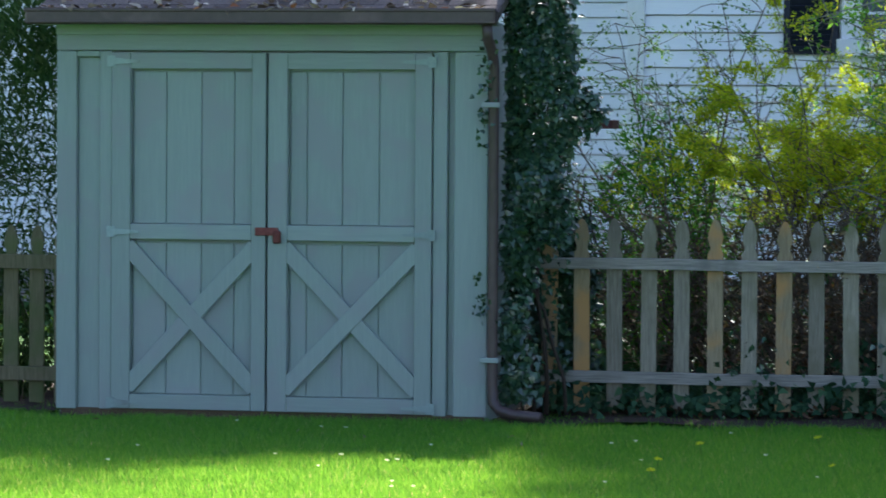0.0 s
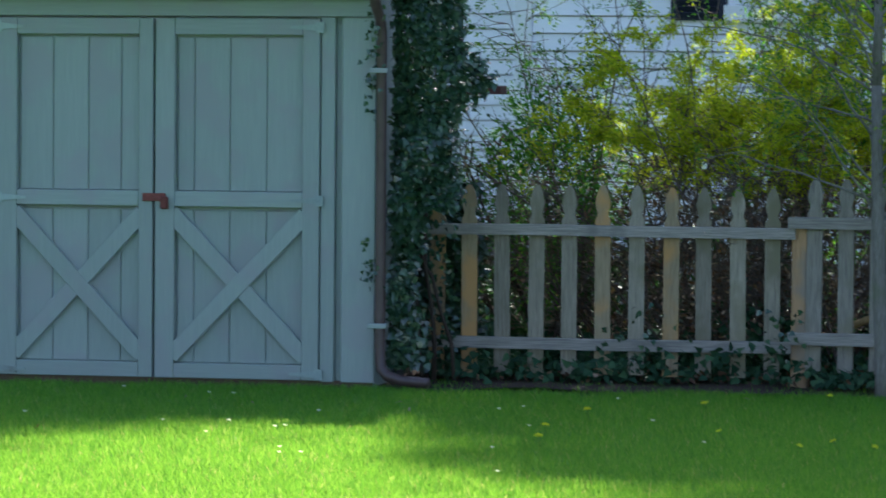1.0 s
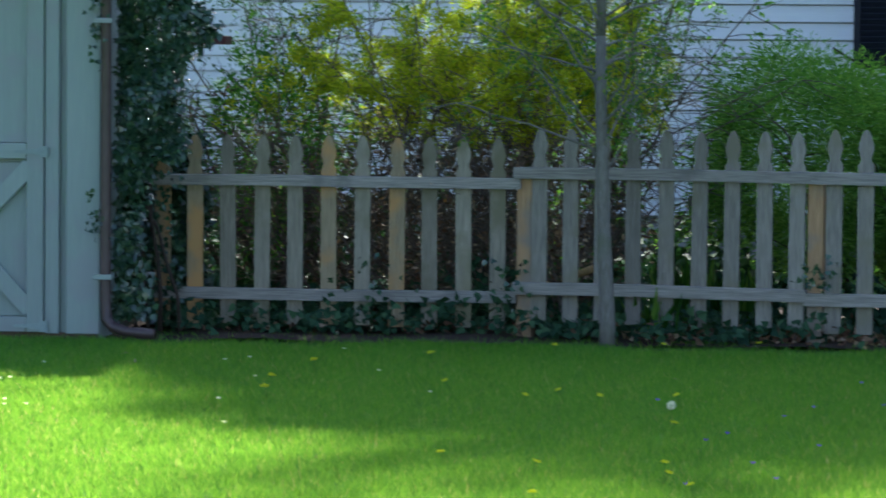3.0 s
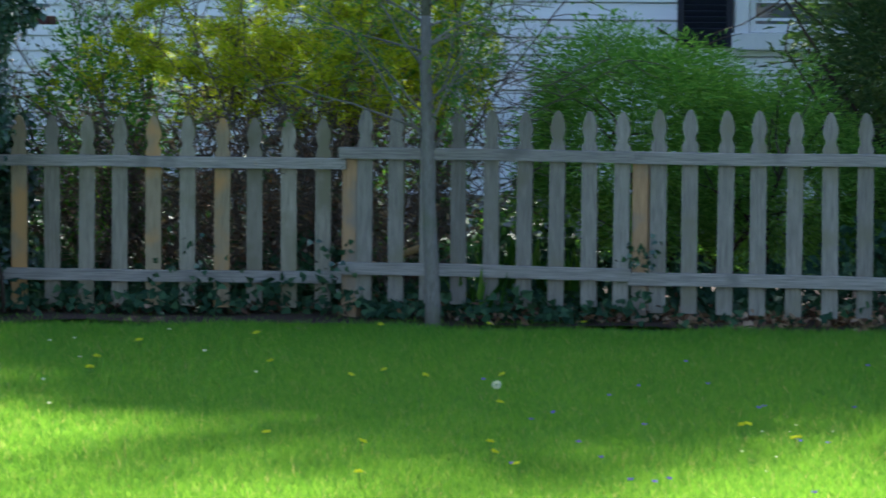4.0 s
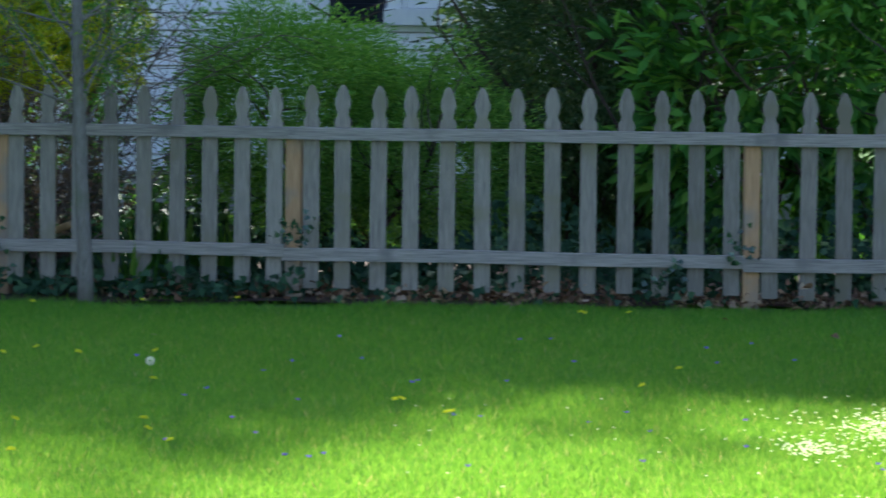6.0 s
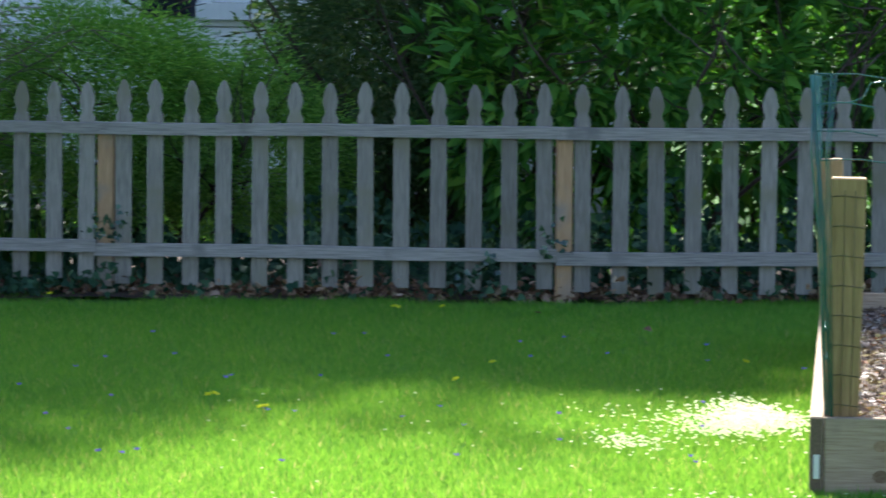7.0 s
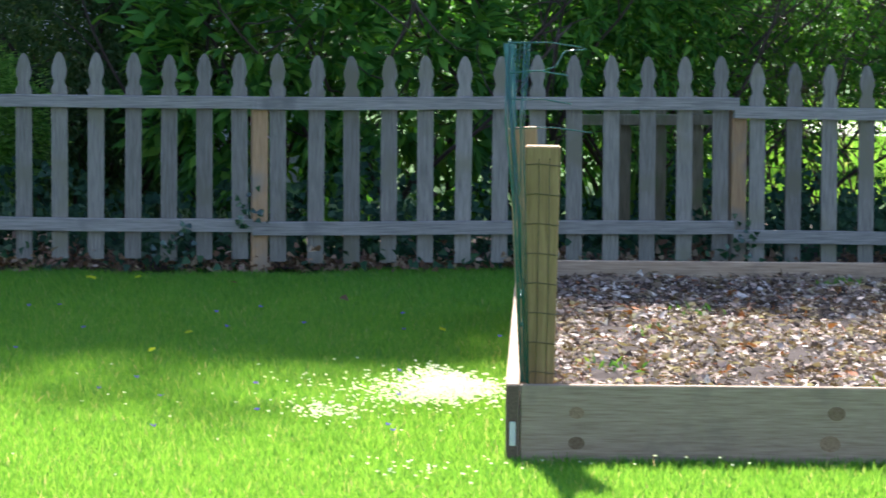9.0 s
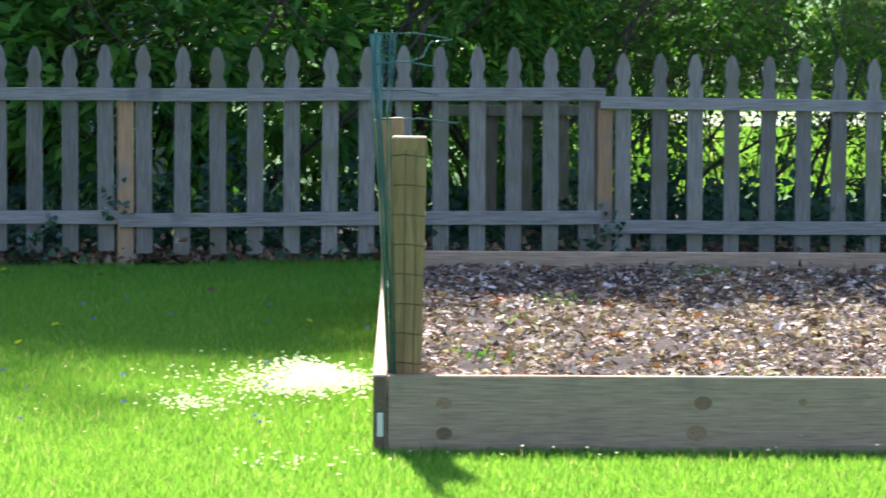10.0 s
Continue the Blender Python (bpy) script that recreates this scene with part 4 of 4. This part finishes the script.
dense_shrub("rhododendron", (4.1, 23.2), (0.7, 0.6, 1.1), 1.35, 300, 9, 0.12, 0.30, M_RHODO, "open rhododendron with sunlight between its leaves", 7.0, 0.7, 0.25, 0.6, 0.08)
dense_shrub("evergreen_shrub", (4.7, 23.6), (0.7, 0.6, 0.9), 1.6, 500, 9, 0.09, 0.32, M_RHODO, "open leafy shrub with sunlight between its leaves", 8.0, 0.7, 0.3, 0.7, 0.12)
dense_shrub("evergreen_shrub", (-7.1, 22.6), (0.75, 0.7, 1.35), 1.1, 2400, 11, 0.06, 0.28, M_DARKLEAF, "dark evergreen shrub beside the shed", 9.0, 0.6, 0.2, 0.35, 0.15)
arching_shrub("weeping_shrub", (5.6, 24.2), 22, 3.0, 0.7, 560, 0.036, M_CROWN, "slender shrub with hanging light green sprays", side=0.9, bare=0.42, soft=0.65, width=0.3)
arching_shrub("weeping_shrub", (6.5, 24.6), 22, 3.2, 0.9, 520, 0.034, M_FORS_GREEN, "slender shrub with hanging light green sprays", side=1.0, bare=0.42, soft=0.65, width=0.3)
arching_shrub("weeping_shrub", (7.5, 24.0), 18, 3.0, 0.9, 300, 0.034, M_FORS_GREEN, "slender shrub with hanging light green sprays", side=1.0, bare=0.42, soft=0.65, width=0.3)


for i, (x, y) in enumerate(((4.95, 23.3), (5.75, 23.7), (6.55, 23.4), (7.35, 23.8))):
    dense_shrub("open_shrub", (x, y), (0.55, 0.45, 0.50), 0.85, 150 - 12 * i, 9, 0.065, 0.42, M_CROWN, "open leafy shrub with sunlight falling through it", 80.0 + i, 0.8, 0.2, 0.7, 0.16, 4)
for i, (x, y) in enumerate(((4.1, 26.4), (4.9, 27.2), (5.8, 27.6))):
    dense_shrub("garden_shrub", (x, y), (0.8, 0.6, 0.85), 0.9, 420, 9, 0.09, 0.42, M_RHODO, "full leafy shrub in the garden beyond the fence", 90.0 + i, 0.8, 0.2, 0.4, 0.18, 4)


def tree(at, crown, radii, n, seed, label, trunk_r=0.16, shift=0.0, away=0.0, spread=None, stop=None):
    """away: metres up the sun's way by which the whole crown stands further off; spread, stop: near and far edge, by x,
    of the shade on the lawn that the crown is trimmed to cast.
    """
    go = away * math.cos(radians(SUN_EL)), away * math.sin(radians(SUN_EL))
    at = (at[0], at[1] + go[0])
    crown = crown + go[1]
    s = thing("tree", (*at, 0), label, "tree", "trees behind the fence")
    tr = wander((0, 0, -0.1), (0.0 if away else 0.03, 0.0, 1), crown, 10, 0.02 if away else 0.04)
    lines = [(tr, trunk_r + away * 0.008, trunk_r * 0.4)]
    for k in range(6 if not away else 8, 11):
        for _ in range(3):
            a = rng.random() * 6.28
            lines.append((wander(tr[k], (math.cos(a), math.sin(a), 0.5), radii[0] * 0.9, 8, 0.14), 0.045, 0.01))
    tubes("trunk", lines[:1], M_DARKTRUNK, s, 9)
    tubes("limb_growth", lines[1:], M_DARKTRUNK, s, 5, kind="stuff")
    C, O = blob_points(n, (shift, 0, crown), radii, 0.75, 0.22 if shift else 0.45, 1.7, seed)
    if shift:
        q = rng.random((n, 3)) * 2 - 1
        q *= (1 - 0.16 * (np.abs(q[:, [1, 2, 0]]) ** 2 + np.abs(q[:, [2, 0, 1]]) ** 2) + 0.10 * np.sin(q[:, [2, 0, 1]] * 7))
        C = np.array([shift, 0, crown]) + q * np.asarray(radii)
    if not away:
        C[:, 2] = np.maximum(C[:, 2], np.where(C[:, 0] + at[0] > -1.2, 2.25, 2.85) + 0.3 * rng.random(n))
    if spread:
        front = at[1] + C[:, 1] - C[:, 2] / math.tan(radians(SUN_EL))
        gap = np.array([noise.noise(Vector((a * 1.5, b * 1.1, seed))) + 0.5 * noise.noise(Vector((a * 4.0, b * 2.6, seed))) for a, b in zip(C[:, 0], front)])
        past = front - np.interp(C[:, 0] + at[0], [p[0] for p in spread], [p[1] for p in spread]) - 0.30
        keep = past + 0.9 * gap + 0.12 * rng.normal(size=n) > 0
        keep &= (gap > -0.42) | (past > 1.6)
        if stop:
            keep &= front < np.interp(C[:, 0] + at[0], [p[0] for p in stop], [p[1] for p in stop])
        C, O = C[keep], O[keep]
    P, D = sprays(C, O, 10, 0.45, 0.8, 0.3)
    m = len(P)
    leaves("crown", P, D, ways(m, 1.0), 0.10 + 0.07 * rng.random(m), 0.06 + 0.04 * rng.random(m), M_CROWN, s)


# out of view behind the house; crown cut to cast the lawn's shade
tree((2.45, 23.4), 5.0, (4.0, 1.9, 2.9), 6700, 11.0, "unseen very tall leafy tree added beyond the house to shade the lawn", 0.10, -2.6, away=24.0, stop=[(-4.0, 21.2), (-1.3, 21.3), (-0.6, 24.0)], spread=[(-4.0, 20.3), (-3.65, 20.0), (-3.45, 18.6), (-3.2, 17.6), (-2.9, 16.6), (-2.3, 15.7), (-1.6, 15.0), (-1.2, 15.3), (-0.4, 15.7), (0.2, 15.8), (0.5, 16.4), (0.9, 16.5), (1.3, 15.9), (3.5, 15.6)])
# crown kept above the view, deep enough to shade shrubs, lawn and bed
tree((5.05, 24.6), 5.1, (2.8, 2.5, 2.6), 4200, 12.0, "broad leafy tree added behind the fence, its crown out of view", 0.08, 0.4)
tree((10.4, 24.0), 5.2, (2.4, 1.8, 2.4), 1500, 13.0, "broad leafy tree added behind the fence, its crown out of view")
# also unseen: added to shade the lawn before the shed
tree((-7.3, 24.4), 4.9, (2.3, 1.6, 2.1), 2200, 14.0, "unseen very tall leafy tree added beyond the house to shade the lawn", 0.10, 1.5, away=24.0, spread=[(-8.2, 17.9), (-5.8, 17.8), (-4.9, 17.5), (-4.7, 18.3), (-4.15, 18.7), (-4.0, 20.0), (-3.3, 20.1)])

for i, (x, y) in enumerate(((5.6, 30.0), (7.4, 31.5), (9.4, 29.5), (11.6, 31.0), (4.2, 31.0))):
    dense_shrub("garden_shrub", (x, y), (1.0, 0.8, 1.1), 2.0, 420, 9, 0.09, 0.4, M_CROWN, "sunlit leafy shrub in the garden beyond the fence", 20.0 + i, 0.8, 0.2, 0.6, 0.2)
for i in range(9):
    tree((-30 + 10.5 * i + (14 if i > 3 else 0), 62 + 6 * (i % 3)), 6.5, (5.5, 3.5, 5.0), 700, 30.0 + i, "distant leafy tree at the far side of the gardens", 0.2)

for i in range(8):
    dense_shrub("hedge_shrub", (5.0 + 1.9 * i, 50.0 + 1.2 * (i % 2)), (1.5, 1.0, 1.9), 1.7, 420, 9, 0.2, 0.45, M_RHODO if i % 2 else M_CROWN, "full green hedge shrub at the far side of the lawn", 40.0 + i, 0.8, 0.2, 0.5, 0.35)


def tall_tree(at, lo, half, n, label, sides=(-1, -1, -1, 0.7), away=24.0):
    at = (at[0], at[1] + away * math.cos(radians(SUN_EL)))
    lo = lo + away * math.sin(radians(SUN_EL))
    s = thing("tall_tree", (*at, 0), label, "tree", "trees behind the fence")
    tr = wander((0, 0, -0.1), (0.0, 0.0, 1), lo - 1.1, 12, 0.02)
    tubes("trunk", [(tr, 0.28, 0.05)], M_DARKTRUNK, s, 9)
    lines, pts = [], []
    for i in range(26):
        k = rng.integers(11, 13)
        b = wander(tr[k], (rng.choice(sides) * (0.3 + rng.random()), 0.2 * rng.normal(), 0.75 + 0.5 * rng.random()), half * (0.9 + 0.6 * rng.random()), 12, 0.08)
        lines.append((b, 0.022, 0.005))
        pts.append(b[np.where(b[:, 2] > lo - 0.2)[0]])
    tubes("limb_growth", lines, M_DARKTRUNK, s, 5, kind="stuff")
    T = np.concatenate(pts)
    C = T[rng.integers(0, len(T), n)] + rng.normal(size=(n, 3)) * 0.25
    P, D = sprays(C, ways(n), 16, 0.35, 0.9, 0.2)
    m = len(P)
    leaves("crown", P, D, ways(m, 1.0), 0.10 + 0.06 * rng.random(m), 0.06 + 0.03 * rng.random(m), M_CROWN, s)


# hidden behind the houses; their boughs only throw dappled shade on the lawn
tall_tree((0.0, 24.9), 9.5, 3.0, 230, "unseen tall open tree with sparse high boughs, added to dapple the lawn", (-1, -1, -1, 0.25))
tall_tree((-7.6, 25.2), 8.2, 3.6, 400, "unseen tall open tree with sparse high boughs, added to dapple the lawn", (1, 1, -0.6))

# dark red plank end and a log behind the fence
pl = thing("plank", (-3.72, 22.3, 0), "dark red plank laid level behind the ivy", "plank")
part("board", box(-0.28, 0.10, -0.12, 0.12, 1.575, 1.625), M_PLANK, pl)
part("leg", box(-0.27, -0.21, -0.05, 0.01, -0.03, 1.573), M_DARKTRUNK, pl)


def blade_clump(x, y, n, h, mat, label):
    P = np.array([x, y, 0.0]) + rng.normal(size=(n, 3)) * np.array([0.09, 0.07, 0.0])
    D = rng.normal(size=(n, 3)) * np.array([0.22, 0.22, 0.05]) + np.array([0, 0, 1.0])
    ob = leaves("blade_clump", P, D, ways(n) * np.array([1, 1, 0.1]), h * (0.6 + 0.5 * rng.random(n)), 0.018, mat, None)
    tagged(ob, label, "plant", "clumps of strap leaves", "stuff")


blade_clump(-0.98, 22.0, 40, 0.42, M_CROWN, "clump of upright green strap leaves behind the fence")
blade_clump(-0.72, 21.9, 30, 0.36, M_CROWN, "clump of upright green strap leaves behind the fence")
blade_clump(4.35, 22.3, 46, 0.55, M_CROWN, "clump of upright green strap leaves behind the fence")
blade_clump(4.62, 22.4, 30, 0.5, M_CROWN, "clump of upright green strap leaves behind the fence")
blade_clump(-1.1, 21.5, 18, 0.3, M_CROWN, "clump of upright green strap leaves behind the fence")
lg = thing("log", (-1.58, 21.85, 0.30), "short pale cut log resting on the undergrowth", "log")
tubes("wood", [(np.array([(-0.08, 0, 0), (0.0, 0, 0.02), (0.1, 0, 0.06)]), 0.02, 0.022)], M_PINE, lg, 8)


# ---- flowers and leaves on the lawn ----
def dandelion_proto():
    d = thing("dandelion", (0, 0, 0), "yellow dandelion in bloom in the lawn grass", "flower", "dandelions in the lawn")
    tubes("stem", [(np.array([(0, 0, -0.03), (0.003, 0, 0.02), (0.0, 0, 0.055)]), 0.002, 0.002)], M_FORS_GREEN, d, 5)
    n = 46
    a = rng.random(n) * 6.283
    D = np.stack([np.cos(a), np.sin(a), 0.15 + 0.9 * rng.random(n)], 1)
    leaves("flower_head", np.tile([0, 0, 0.055], (n, 1)) + unit(D) * 0.002, D, ways(n, 2), 0.014 + 0.004 * rng.random(n), 0.006, M_YELLOW, d, kind="")
    return d


DANDELIONS = [(-2.66, 19.04), (-2.74, 18.13), (-2.66, 17.51), (-2.14, 19.58), (-1.59, 20.33), (-1.04, 20.42), (-0.54, 20.62), (-1.33, 17.57), (-1.50, 17.32), (-1.17, 17.34), (-0.80, 17.45), (-0.78, 16.16), (-1.22, 14.62), (-0.73, 14.56), (-0.72, 14.32), (-0.59, 13.87), (-1.13, 13.60), (-1.58, 14.83), (0.22, 15.34), (0.43, 14.93), (1.21, 19.83), (-2.66, 19.08), (-2.75, 18.19), (-2.67, 17.57), (-2.14, 19.59), (-1.89, 18.04), (1.21, 19.82), (1.46, 19.76), (1.46, 16.82), (1.24, 15.96), (0.42, 14.92), (2.51, 16.74), (0.22, 15.30)]
proto = dandelion_proto()
proto.location = (*DANDELIONS[0], -0.005)
for x, y in DANDELIONS[1:]:
    copy_thing(proto, pose(x, y, -0.012 + 0.015 * random.random(), random.uniform(-25, 25), random.uniform(-25, 25), random.uniform(0, 360)))


def seed_head(x, y):
    d = thing("dandelion_seed_head", (x, y, 0), "round white dandelion seed head standing in the grass", "flower")
    tubes("stem", [(np.array([(0, 0, -0.03), (0.003, 0, 0.02), (0.0, 0, 0.045)]), 0.002, 0.002)], M_FORS_GREEN, d, 5)
    n = 160
    D = ways(n)
    leaves("seed_tufts", np.tile([0, 0, 0.05], (n, 1)) + D * 0.008, D, ways(n), 0.014, 0.005, M_PETAL_WHITE, d, kind="")


seed_head(-0.82, 16.95)


def flower_scatter(name, n, x0, x1, y0, y1, mat, label, size, cluster=None):
    x, y = x0 + (x1 - x0) * rng.random(n), y0 + (y1 - y0) * rng.random(n)
    if cluster:
        x, y = cluster[0] + cluster[2] * rng.normal(size=n), cluster[1] + cluster[3] * rng.normal(size=n)
    per = 5
    a = np.tile(np.arange(per) * 6.283 / per, n) + np.repeat(rng.random(n) * 6, per)
    P = np.stack([np.repeat(x, per), np.repeat(y, per), np.repeat(0.018 + 0.03 * rng.random(n), per)], 1)
    D = np.stack([np.cos(a), np.sin(a) * 0.6, 0.5 + 0 * a], 1) + np.array([0, -0.2, 0.2])
    ob = leaves(name, P, D, ways(n * per, 1.0), size, size * 0.7, mat, None)
    tagged(ob, label, "flowers", kind="stuff")


flower_scatter("white_flowers", 1150, 0, 0, 0, 0, M_PETAL_WHITE, "dense patch of tiny white flowers in the lawn", 0.009, (2.27, 14.75, 0.085, 0.26))
flower_scatter("white_flowers", 500, 0, 0, 0, 0, M_PETAL_WHITE, "ragged edge of the white flower patch in the lawn", 0.009, (2.12, 14.45, 0.10, 0.20))
flower_scatter("white_flowers", 130, 0, 0, 0, 0, M_PETAL_WHITE, "small white flower patch in the sunlit lawn", 0.009, (1.68, 13.9, 0.06, 0.16))
flower_scatter("white_flowers", 40, 0, 0, 0, 0, M_PETAL_WHITE, "small patch of tiny white flowers in the lawn", 0.008, (1.85, 12.25, 0.16, 0.16))
flower_scatter("white_flowers", 200, 0, 0, 0, 0, M_PETAL_WHITE, "looser tiny white flowers round the dense patch", 0.008, (2.0, 14.5, 0.20, 0.45))
flower_scatter("white_flowers", 46, 0.2, 2.1, 12.2, 15.6, M_PETAL_WHITE, "scattered tiny white flowers in the sunlit lawn", 0.007)
flower_scatter("white_flowers", 16, 2.3, 4.2, 12.0, 12.6, M_PETAL_WHITE, "tiny white flowers before the raised bed", 0.007)
flower_scatter("white_petals", 22, -5.5, -1.5, 16.0, 20.2, M_PETAL_WHITE, "fallen white petals in the grass", 0.013)
flower_scatter("violets", 46, -1.0, 3.2, 13.2, 18.6, M_PETAL_BLUE, "scattered blue violets in the lawn", 0.014)


def lawn_leaf(x, y, s, k):
    n = 1
    s *= 0.95
    P = np.array([x, y, 0.012]) + rng.normal(size=(n, 3)) * np.array([s * 0.4, s * 0.4, 0.006])
    ob = leaves("fallen_leaf", P, ways(n) * np.array([1, 1, 0.3]), ways(n, 1), s, s * 0.6, M_LITTER_RED if k else M_LITTER, None, LOBED, LOBED_F, kind="")
    tagged(ob, "curled dry brown leaf lying in the grass", "leaf", "dry leaves on the lawn")


for x, y, s, k in ((-5.15, 17.9, 0.05, 1), (-4.8, 19.6, 0.05, 0), (-4.45, 19.5, 0.05, 0), (-3.75, 19.6, 0.05, 0), (-6.05, 20.3, 0.05, 1), (2.4, 19.0, 0.07, 1), (1.9, 19.8, 0.05, 1), (-3.6, 19.2, 0.04, 0), (-2.0, 20.4, 0.04, 0), (-0.9, 18.6, 0.04, 0)):
    lawn_leaf(x, y, s, k)
